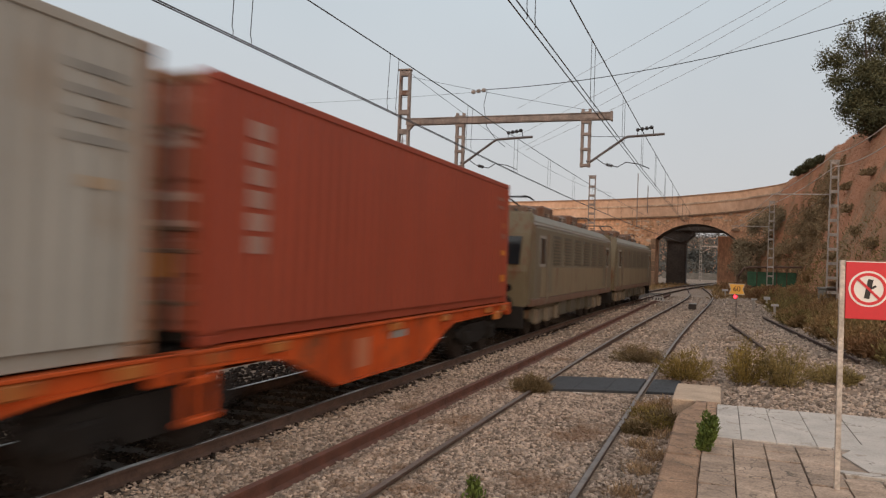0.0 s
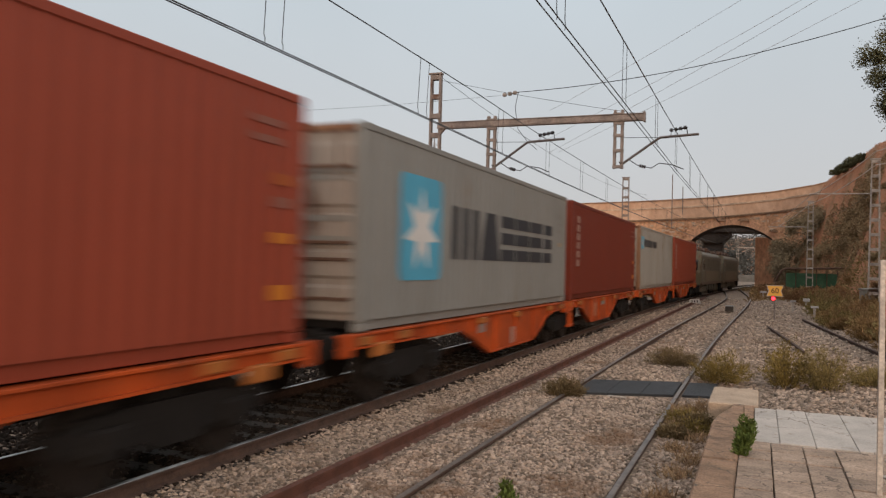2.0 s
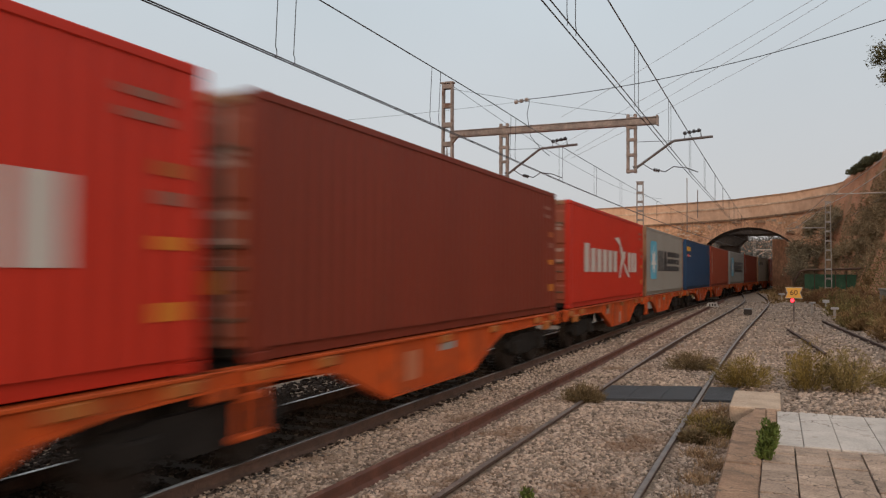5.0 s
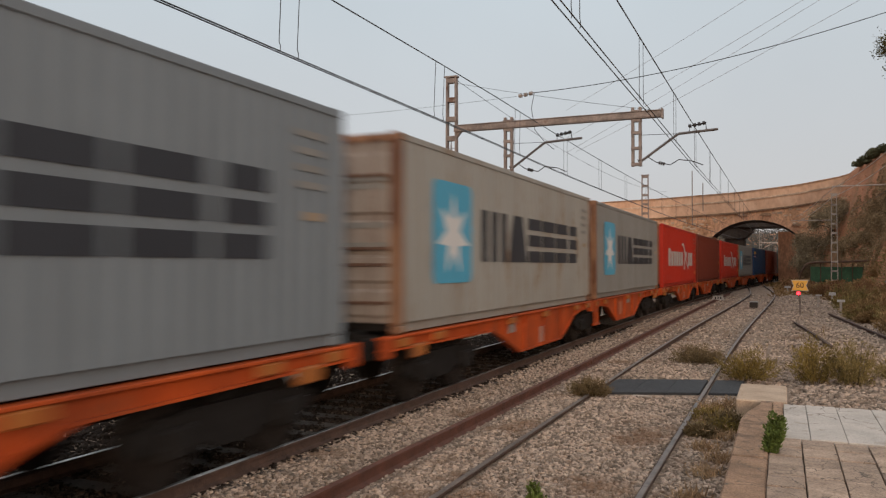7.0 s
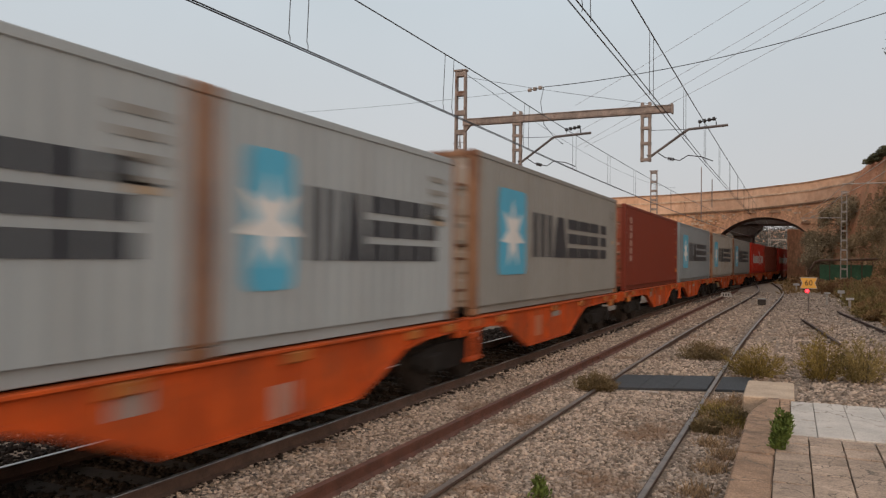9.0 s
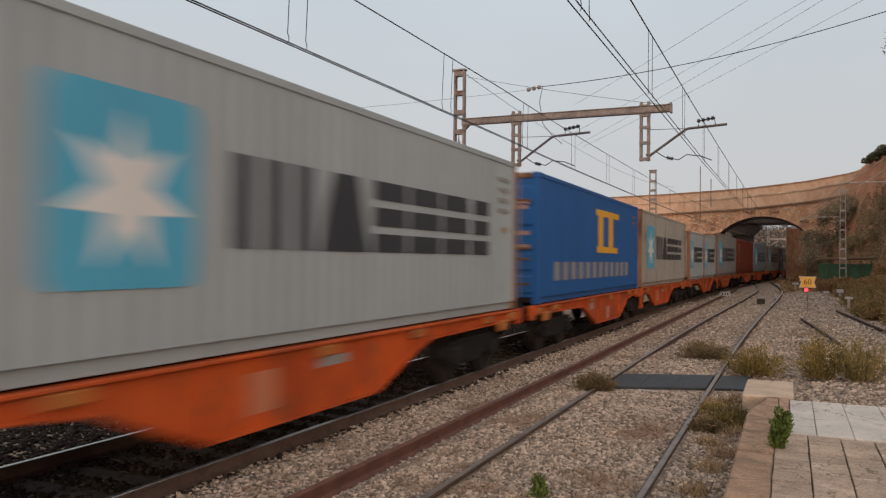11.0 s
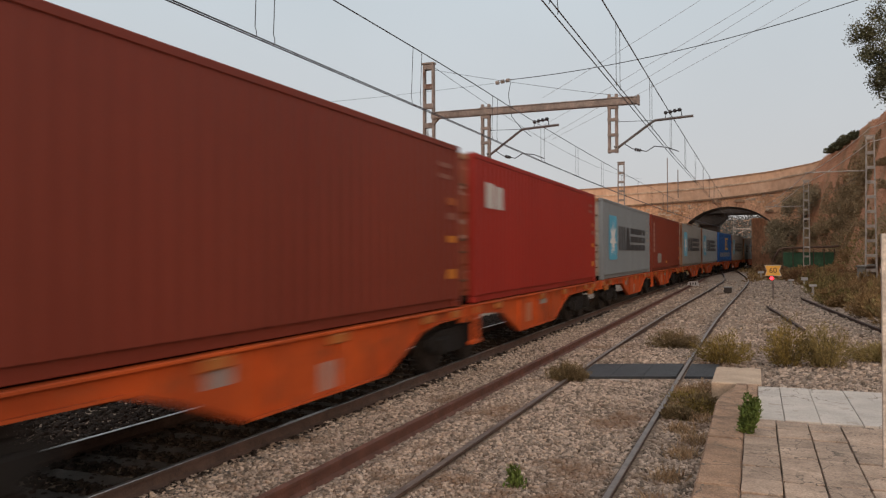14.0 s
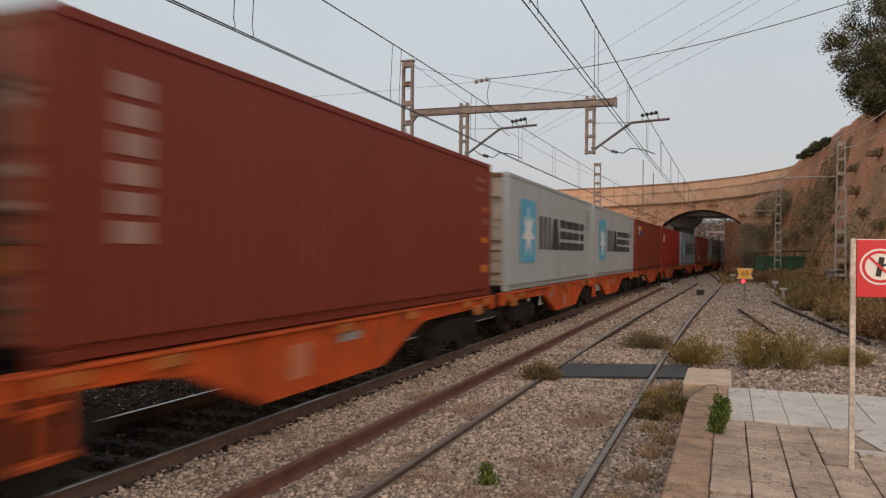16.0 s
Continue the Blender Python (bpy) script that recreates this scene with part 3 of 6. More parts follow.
def shipping_container(name, label, mat, L=12.19, H=2.955, marks="", post=None, door_marks=True):
    """Origin under the middle of the box; the end at -y carries the doors."""
    c = empty("shipping_container")
    W2 = 1.219
    post = post or mat

    def p(nm, bkey, build, m, lab=""):
        return part_mesh(nm, shared((bkey, m, L, H), lambda: mesh_of(build(), m, nm)), c, lab)

    for sx in (1, -1):
        p("side_wall", ("side", sx), lambda: corrugated_side(sx * (W2 - 0.012), sx, L, 0.158, H - 0.10), mat)
        p("top_rail", ("top", sx), lambda: box(bmesh.new(), sx * W2 - 0.035 - 0.03 * sx, sx * W2 + 0.035 - 0.036 * sx, -L / 2 + 0.12, L / 2 - 0.12, H - 0.11, H - 0.012, 0.01), mat)
        p("bottom_rail", ("bot", sx), lambda: box(bmesh.new(), sx * W2 - 0.05 - 0.130 * sx, sx * W2 + 0.05 - 0.130 * sx, -L / 2 + 0.12, L / 2 - 0.12, 0.004, 0.170, 0.008),
          mat)
        for sy in (1, -1):
            p("corner_post", ("post", sx, sy), lambda: box(bmesh.new(), sx * W2 - 0.08 - 0.08 * sx, sx * W2 + 0.08 - 0.08 * sx, sy * (L / 2 - 0.08) - 0.08, sy * (L / 2 - 0.08) + 0.08, 0.12, H - 0.12, 0.012), post)
            for z in (0, H - 0.118):
                p("corner_casting", ("cast", sx, sy, z > 0), lambda: box(bmesh.new(), sx * (W2 - 0.08) - 0.081, sx * (W2 - 0.08) + 0.081, sy * (L / 2 - 0.09) - 0.09, sy * (L / 2 - 0.09) + 0.09, z, z + 0.118, 0.012), post)
    p("roof", "roof", lambda: box(bmesh.new(), -W2 + 0.07, W2 - 0.07, -L / 2 + 0.1, L / 2 - 0.1, H - 0.06, H - 0.022), mat)
    p("floor_frame", "floor", lambda: box(bmesh.new(), -W2 + 0.1, W2 - 0.1, -L / 2 + 0.1, L / 2 - 0.1, 0.03, 0.14), "iron_dark")

    def front():
        bm = bmesh.new()
        for i in range(9):
            x = -1.05 + i * 0.2625
            prism_x(bm, [(L / 2 - 0.09, 0.15), (L / 2 - 0.03, 0.15), (L / 2 - 0.03, H - 0.13), (L / 2 - 0.09, H - 0.13)], x - 0.08, x + 0.08)
        box(bm, -1.06, 1.06, L / 2 - 0.13, L / 2 - 0.088, 0.13, H - 0.12)
        return bm
    p("front_wall", "front", front, mat)
    for sx in (1, -1):
        def door():
            bm = bmesh.new()
            xa, xb = (0.01, 1.07) if sx > 0 else (-1.07, -0.01)
            yz = [(-L / 2 + 0.05, 0.15)]
            st = (H - 0.42) / 5
            for k in range(5):
                z = 0.22 + k * st
                yz += [(-L / 2 + 0.05, z), (-L / 2 + 0.018, z + 0.05), (-L / 2 + 0.018, z + st - 0.13), (-L / 2 + 0.05, z + st - 0.08)]
            yz += [(-L / 2 + 0.05, H - 0.13), (-L / 2 + 0.09, H - 0.13), (-L / 2 + 0.09, 0.15)]
            prism_x(bm, yz, xa, xb)
            return bm
        d = p("door", ("door", sx), door, "paint_door_beige" if "grey" in mat else "paint_door_red" if "_red" in mat else mat)
        for k in (0.30, 0.78):
            rod = part_mesh("locking_rod", shared(("rod", H, L, sx, k), lambda: mesh_of(tube(bmesh.new(), [(sx * k, -L / 2 + 0.005, 0.16), (sx * k, -L / 2 + 0.005, H - 0.14)], 0.02), "galvanised", "locking_rod")), d, "galvanised steel rod")
        for z in (0.42, 0.98, 1.22, 2.30):
            part_mesh("lock_bracket", shared(("lockb", H, L, sx, z), lambda: mesh_of(box(bmesh.new(), sx * 0.56 - 0.46, sx * 0.56 + 0.46, -L / 2 - 0.012, -L / 2 + 0.03, z, z + 0.05, 0.008), "pipe_brown", "lock_bracket")), d, "dark steel rod bracket")
    part_mesh("door_header", shared(("header", H, L), lambda: mesh_of(box(bmesh.new(), -1.06, 1.06, -L / 2 + 0.004, -L / 2 + 0.13, H - 0.128, H - 0.012, 0.01), "rust_post", "door_header")), c, "rusty steel beam over the doors")
    x = W2 - 0.008
    near = -L / 2

    def mark(nm, bm, m, lab=""):
        part(nm, bm, m, c, lab)

    if "word" in marks:        # square panel with a star and a row of six dark blocks
        s = L / 12.19
        lo = near + 1.22 * s
        mark("panel_mark", round_rect(bmesh.new(), x, lo, lo + 1.66 * s, 0.70 * H / 2.935, 2.38 * H / 2.935, 0.14), "mark_cyan", "light blue painted square")
        mark("star_mark", star(bmesh.new(), x + 0.003, lo + 0.83 * s, 1.50 * H / 2.935, 0.70 * H / 2.935 * (0.75 + 0.25 * s)), "mark_star", "white painted star shape")
        za, zb, y0 = 1.06 * H / 2.935, 2.02 * H / 2.935, near + 3.42 * s
        for w, lean, slim in ((1.22, 0, 0), (1.0, 0, 0.30), (0.76, 0, 0), (0.85, 0, 0), (0.86, 0, 0.0), (0.76, 0.22, 0)):
            w, lean, slim = w * s, lean * s, slim * s
            e, bm = w + 0.20 * s, bmesh.new()
            if slim:
                prism_x(bm, [(y0, za), (y0 + e, za), (y0 + e - slim, zb), (y0 + slim, zb)], x - 0.002, x + 0.003)
            elif w > 1.1 * s:
                for u in (0.0, 0.39, 0.78):
                    prism_x(bm, [(y0 + u * e, za), (y0 + (u + 0.22) * e, za), (y0 + (u + 0.22) * e, zb), (y0 + u * e, zb)], x - 0.002, x + 0.003)
            else:
                for u in (0.0, 0.37, 0.74):
                    a, b = za + u * (zb - za), za + (u + 0.26) * (zb - za)
                    prism_x(bm, [(y0 + lean * u, a), (y0 + e - lean * 0.5, a), (y0 + e - lean * 0.5, b), (y0 + lean * u, b)], x - 0.002, x + 0.003)
            mark("lettering_mark", bm, "mark_dark", "dark painted lettering block")
            y0 += w + 0.33 * s
    if "small" in marks:
        mark("panel_mark", round_rect(bmesh.new(), x, near + 0.42, near + 1.15, 1.90, 2.48, 0.08), "mark_cyan", "small light blue painted square")
        mark("star_mark", star(bmesh.new(), x + 0.003, near + 0.78, 2.19, 0.24), "mark_white", "white painted star shape")
        for k in range(9):
            y0 = near + 1.28 + 0.44 * k + (0.2 if k > 5 else 0)
            mark("lettering_mark", box(bmesh.new(), x - 0.002, x + 0.003, y0, y0 + 0.30, 2.02, 2.36), "mark_dark", "small dark painted lettering block")
    if "vert" in marks:
        for k in range(6):
            z0 = 2.53 - k * 0.265
            bm = box(bmesh.new(), x - 0.002, x + 0.003, near + 0.74, near + 1.12, z0 - 0.20, z0)
            mark("lettering_mark", bm, "mark_faded", "faded white painted lettering block")
    if "banner" in marks:
        for k in range(6):
            y0 = near + 1.7 + 0.86 * k
            hgt = 0.85 if k == 0 else 0.72
            bm = bmesh.new()
            box(bm, x - 0.002, x + 0.003, y0, y0 + 0.62, 1.0, 1.0 + hgt)
            mark("lettering_mark", bm, "mark_white", "white painted lettering block")
        yc = near + 8.15
        wing = [(yc - 1.95, 2.16), (yc - 1.15, 2.22), (yc - 0.65, 1.92), (yc - 0.35, 1.72), (yc + 0.15, 1.76), (yc + 0.05, 1.50), (yc - 0.3, 1.34), (yc - 0.7, 1.10), (yc - 0.85, 0.80), (yc - 1.15, 0.80), (yc - 0.9, 1.25), (yc - 0.7, 1.5), (yc - 1.05, 1.95)]
        mark("swoosh_mark", prism_x(bmesh.new(), wing, x - 0.002, x + 0.003), "mark_white", "white painted curved shape")
        wing = [(yc - 0.35, 1.36), (yc + 0.1, 1.25), (yc + 0.75, 0.92), (yc + 1.1, 0.80), (yc + 0.6, 0.82), (yc + 0.1, 1.02)]
        mark("swoosh_mark", prism_x(bmesh.new(), wing, x - 0.001, x + 0.004), "mark_white", "white painted curved shape")
        for k in range(3):
            y0 = near + 8.80 + 0.66 * k
            mark("lettering_mark", box(bmesh.new(), x - 0.002, x + 0.003, y0, y0 + 0.50, 1.0, 1.74), "mark_white", "white painted lettering block")
    if "corner" in marks:
        for k in range(6):
            y0 = near + 0.28 + 0.29 * k
            mark("lettering_mark", round_rect(bmesh.new(), x, y0, y0 + 0.26, 2.28, 2.55, 0.08), "mark_yellow", "yellow painted lettering block")
        mark("stripe_mark", box(bmesh.new(), x - 0.002, x + 0.003, near + 0.38, near + 1.95, 1.97, 2.04), "mark_white", "white painted stripe")
        mark("stripe_mark", box(bmesh.new(), x - 0.001, x + 0.005, near + 0.70, near + 1.32, 1.95, 2.11), "sign_red", "red painted stripe")
    if "centre" in marks:
        bm = bmesh.new()
        box(bm, x - 0.002, x + 0.003, near + 5.6, near + 8.8, 2.30, 2.48)
        box(bm, x - 0.002, x + 0.003, near + 5.9, near + 6.5, 1.40, 2.30)
        box(bm, x - 0.002, x + 0.003, near + 7.3, near + 7.9, 1.40, 2.30)
        box(bm, x - 0.002, x + 0.003, near + 5.7, near + 8.6, 1.22, 1.40)
        mark("emblem_mark", bm, "mark_yellow", "yellow painted emblem")
        for k in range(12):
            y0 = near + 1.3 + 0.78 * k
            mark("lettering_mark", box(bmesh.new(), x - 0.002, x + 0.003, y0, y0 + 0.45, 0.50, 0.95), "plate_grey", "grey painted lettering block")
    if "badge" in marks:
        bm = bmesh.new()
        box(bm, x - 0.002, x + 0.003, near + 0.66, near + 1.2, 1.9, 2.42)
        mark("badge_mark", bm, "mark_white", "white painted emblem block")
        mark("badge_mark", box(bmesh.new(), x - 0.002, x + 0.003, near + 1.28, near + 1.82, 1.9, 2.38), "mark_white", "white painted emblem block")
    if "flag" in marks:
        mark("flag_mark", box(bmesh.new(), x - 0.002, x + 0.003, near + 0.62, near + 1.05, 2.10, 2.58), "mark_white", "white painted emblem block")
        mark("flag_mark", box(bmesh.new(), x - 0.002, x + 0.003, near + 1.06, near + 1.92, 2.36, 2.58), "mark_yellow", "yellow painted emblem block")
        mark("flag_mark", box(bmesh.new(), x - 0.002, x + 0.003, near + 1.06, near + 1.92, 2.02, 2.35), "mark_navy", "dark blue painted emblem block")
    if "patch" in marks:
        mark("patch_mark", box(bmesh.new(), x - 0.002, x + 0.003, near + 2.2, near + 3.6, 0.42, 0.92), "plate_grey", "grey repair patch")
        mark("label_mark", box(bmesh.new(), x - 0.002, x + 0.003, near + 5.6, near + 5.95, 0.36, 0.50), "mark_yellow", "small yellow label")
    # small code lines near the front upper corner, a yellow tag, and end marks beside the doors
    if door_marks:
        grey = "grey" in mat
        lightm = "code_faint" if grey else "mark_faded"
        for k in range(4 if grey else 2):
            mark("code_mark", box(bmesh.new(), x - 0.002, x + 0.003, L / 2 - 1.05, L / 2 - 0.45, H - 0.46 - 0.20 * k, H - 0.38 - 0.20 * k), "code_faint" if grey else "code_dim", "faint painted code line")
        if grey:
            mark("tag_mark", box(bmesh.new(), x - 0.002, x + 0.003, L / 2 - 0.85, L / 2 - 0.5, 1.52, 1.62), "tag_faint", "small faded orange tag")
        elif "red" in mat:
            for z0, z1, m in ((1.84, 1.97, "tag_dim"), (1.58, 1.70, "code_dim"), (1.17, 1.29, "tag_orange"), (0.52, 0.69, "tag_orange")):
                mark("tag_mark", box(bmesh.new(), x - 0.002, x + 0.003, L / 2 - 0.62, L / 2 - 0.22, z0, z1), m, "small painted tag")
        for k, (xa, xb) in enumerate(((0.15, 1.0), (0.30, 0.95), (0.15, 1.0), (0.2, 1.0), (-0.95, -0.2), (-1.0, -0.25))):
            z = (H - 0.62, H - 0.74, H - 1.32, H - 1.62, H - 0.66, H - 1.38)[k]
            mark("code_mark", box(bmesh.new(), xa, xb, near + 0.008, near + 0.0165, z - 0.09, z), lightm, "painted code line on the door")
        if "red" in mat:
            mark("warning_mark", box(bmesh.new(), 0.40, 0.80, near + 0.006, near + 0.0165, 0.72, 1.02), "tag_orange", "orange warning label on the door")
    return tagged(c, label, "container", group="containers on the train")


WAGON_ODD = dict(belly=[(-6.48, 0.92), (-5.0, 0.88), (-4.3, 0.80), (-3.55, 0.50), (-2.95, 0.29), (0.35, 0.29), (1.55, 0.72), (2.1, 0.86), (6.48, 0.90)])


def bogie(parent, yc):
    b = empty("bogie")
    b.parent = parent
    for sx in (1, -1):
        pr = [(-1.45, 0.50), (-1.25, 0.40), (-0.55, 0.40), (-0.35, 0.30), (0.35, 0.30), (0.55, 0.40), (1.25, 0.40), (1.45, 0.50), (1.45, 0.62), (0.7, 0.74), (-0.7, 0.74), (-1.45, 0.62)]
        part_mesh("side_frame", shared(("bogie_frame", sx), lambda: mesh_of(prism_x(bmesh.new(), pr, sx * 1.02 - 0.06, sx * 1.02 + 0.06), "iron_dark", "side_frame")), b)
        for yy in (-0.9, 0.9):
            part_mesh("axle_box", shared(("axle_box", sx, yy), lambda: mesh_of(box(bmesh.new(), sx * 1.08 - 0.10, sx * 1.08 + 0.10, yy - 0.16, yy + 0.16, 0.32, 0.62, 0.03), "iron_dark", "axle_box")), b)

            def wheel():
                bm = bmesh.new()
                disc_x(bm, sx * 0.80, sx * 0.93, yy, 0.46, 0.46, 24)
                disc_x(bm, sx * 0.76, sx * 0.80, yy, 0.46, 0.485, 24)
                disc_x(bm, sx * 0.93, sx * 1.0, yy, 0.46, 0.14, 12)
                return bm
            part_mesh("wheel", shared(("wheel", sx, yy), lambda: mesh_of(wheel(), "wheel_steel", "wheel")), b)

        for q in (-1.12, -0.68, 0.68, 1.12):
            part_mesh("spring", shared(("spring", sx, q), lambda: mesh_of(tube(bmesh.new(), [(sx * 1.05, q, 0.52), (sx * 1.05, q, 0.72)], 0.07, 8), "iron_dark", "spring")), b)
    part_mesh("bolster", shared("bolster", lambda: mesh_of(box(bmesh.new(), -1.0, 1.0, -0.22, 0.22, 0.55, 0.92), "iron_dark", "bolster")), b)
    b.matrix_basis = pose(0, yc, 0)
    return b


def flat_wagon(even):
    """One half of a coupled pair. Local +y is forward for the leading half; the trailing half is the same turned about."""
    w = empty("container_wagon")
    bel = WAGON_ODD["belly"]
    if even:
        bel = [(-y, z) for y, z in bel][::-1]
    f = -1 if even else 1
    for sx in (1, -1):
        def sill():
            bm = bmesh.new()
            prism_x(bm, bel + [(6.48, 1.07), (-6.48, 1.07)], sx * 1.14 - 0.02, sx * 1.14 + 0.02)
            box(bm, sx * 1.14 - 0.09, sx * 1.14 + 0.09, -6.48, 6.48, 1.07, 1.110, 0.008)
            bottom = [(y, z) for y, z in bel]
            prism_x(bm, bottom + [(y, z + 0.03) for y, z in bottom[::-1]], sx * 1.14 - 0.07, sx * 1.14 + 0.07)
            for k in range(9):
                yy = -6.0 + k * 1.5
                zb = float(np.interp(yy, [q[0] for q in bel], [q[1] for q in bel])) + 0.04
                prism_x(bm, [(yy - 0.02, zb), (yy + 0.02, zb), (yy + 0.02, 1.07), (yy - 0.02, 1.07)], sx * 1.15, sx * 1.20)
            return bm
        part_mesh("side_sill", shared(("sill", even, sx), lambda: mesh_of(sill(), "paint_orange", "side_sill")), w)
        for k, yy in enumerate((-5.9, -4.6, -0.9, 1.6, 4.6, 5.9)):
            part_mesh("twistlock_bracket", shared(("tw", sx, yy), lambda: mesh_of(box(bmesh.new(), sx * 1.19 - 0.03, sx * 1.19 + 0.04, yy - 0.20, yy + 0.20, 0.93, 1.066, 0.02), "paint_tan", "twistlock_bracket")), w, "tan rusty steel bracket")
        for yy, a, z0, z1, m in ((1.42, 0.22, 0.36, 0.72, "plate_pink"), (-0.80, 0.18, 0.74, 1.0, "plate_grey")) if even else ((-2.1, 0.24, 0.46, 0.90, "plate_dim"), (-0.70, 0.32, 0.80, 0.92, "plate_grey")):
            part_mesh("data_plate", shared(("plate", even, sx, yy), lambda: mesh_of(box(bmesh.new(), sx * 1.162 - 0.004, sx * 1.162 + 0.004, yy - a, yy + a, z0, z1), m, "data_plate")), w, "small painted data panel")
        for yy in (-5.99, 5.99):
            part_mesh("twistlock", shared(("lock", sx, yy), lambda: mesh_of(box(bmesh.new(), sx * 1.13 - 0.06, sx * 1.13 + 0.06, yy - 0.07, yy + 0.07, 1.105, 1.133, 0.005), "iron_dark", "twistlock")), w, "dark steel locking pin")
    part_mesh("centre_frame", shared("centre", lambda: mesh_of(box(bmesh.new(), -0.35, 0.35, -6.3, 6.3, 0.72, 1.10), "iron_dark", "centre_frame")), w)

    for k in range(9):
        part_mesh("cross_member", shared(("cross", k), lambda: mesh_of(box(bmesh.new(), -1.11, 1.11, -6.0 + k * 1.5 - 0.06, -6.0 + k * 1.5 + 0.06, 0.95, 1.09), "iron_dark", "cross_member")), w)

    def outer_end():
        bm = bmesh.new()
        ya, yb = sorted((f * 6.42, f * 6.62))
        box(bm, -1.02, 1.02, ya, yb, 0.78, 1.10, 0.02)
        return bm

    def corner(side):
        bm = bmesh.new()
        ya, yb = sorted((f * 6.30, f * 6.485))
        box(bm, side * 1.15 - 0.06, side * 1.15 + 0.085, ya, yb, 0.80, 1.10, 0.02)
        return bm

    def lug(side):
        yc, yd = sorted((f * 5.15, f * 5.60))
        return box(bmesh.new(), side * 1.17 - 0.04, side * 1.17 + 0.06, yc, yd, 0.74, 0.94, 0.02)
    part_mesh("end_beam", shared(("endo", even), lambda: mesh_of(outer_end(), "iron_dark", "end_beam")), w, "dark greasy end beam")
    for sx in (1, -1):
        part_mesh("end_corner", shared(("endc", even, sx), lambda: mesh_of(corner(sx), "paint_orange", "end_corner")), w)
        part_mesh("lashing_lug", shared(("lug", even, sx), lambda: mesh_of(lug(sx), "paint_tan", "lashing_lug")), w, "tan rusty steel lug")
    for sx in (1, -1):
        def buf():
            bm = bmesh.new()
            tube(bm, [(sx * 0.9, f * 6.6, 1.0), (sx * 0.9, f * 6.80, 1.0)], 0.11, 12)
            tube(bm, [(sx * 0.9, f * 6.80, 1.0), (sx * 0.9, f * 6.855, 1.0)], 0.23, 16)
            return bm
        part_mesh("buffer", shared(("buf", even, sx), lambda: mesh_of(buf(), "iron_dark", "buffer")), w, "black round buffer")

        def bracket():
            bm = bmesh.new()
            ya, yb = sorted((f * -6.50, f * -5.95))
            if even:
                ya, yb = sorted((f * -6.50, f * -6.25))
                box(bm, sx * 1.16 - 0.07, sx * 1.16 + 0.07, ya, yb, 0.80, 1.11, 0.015)
            else:
                box(bm, sx * 1.22 - 0.03, sx * 1.22 + 0.04, -6.38, -6.30, 0.42, 1.11, 0.012)
                box(bm, sx * 1.22 - 0.03, sx * 1.22 + 0.04, -6.02, -5.94, 0.42, 1.11, 0.012)
                box(bm, sx * 1.21 - 0.05, sx * 1.21 + 0.07, -6.42, -5.90, 0.36, 0.43, 0.012)
                box(bm, sx * 1.22 - 0.03, sx * 1.22 + 0.04, -6.38, -5.94, 0.76, 0.84, 0.012)
            return bm
        part_mesh("step_bracket", shared(("brk", even, sx), lambda: mesh_of(bracket(), "paint_orange", "step_bracket")), w)
    bogie(w, f * 4.15)
    if even:
        bogie(w, 6.30)
    return tagged(w, "orange container flat wagon with deep fish-belly side sills", "freight wagon", group="wagons of the train")


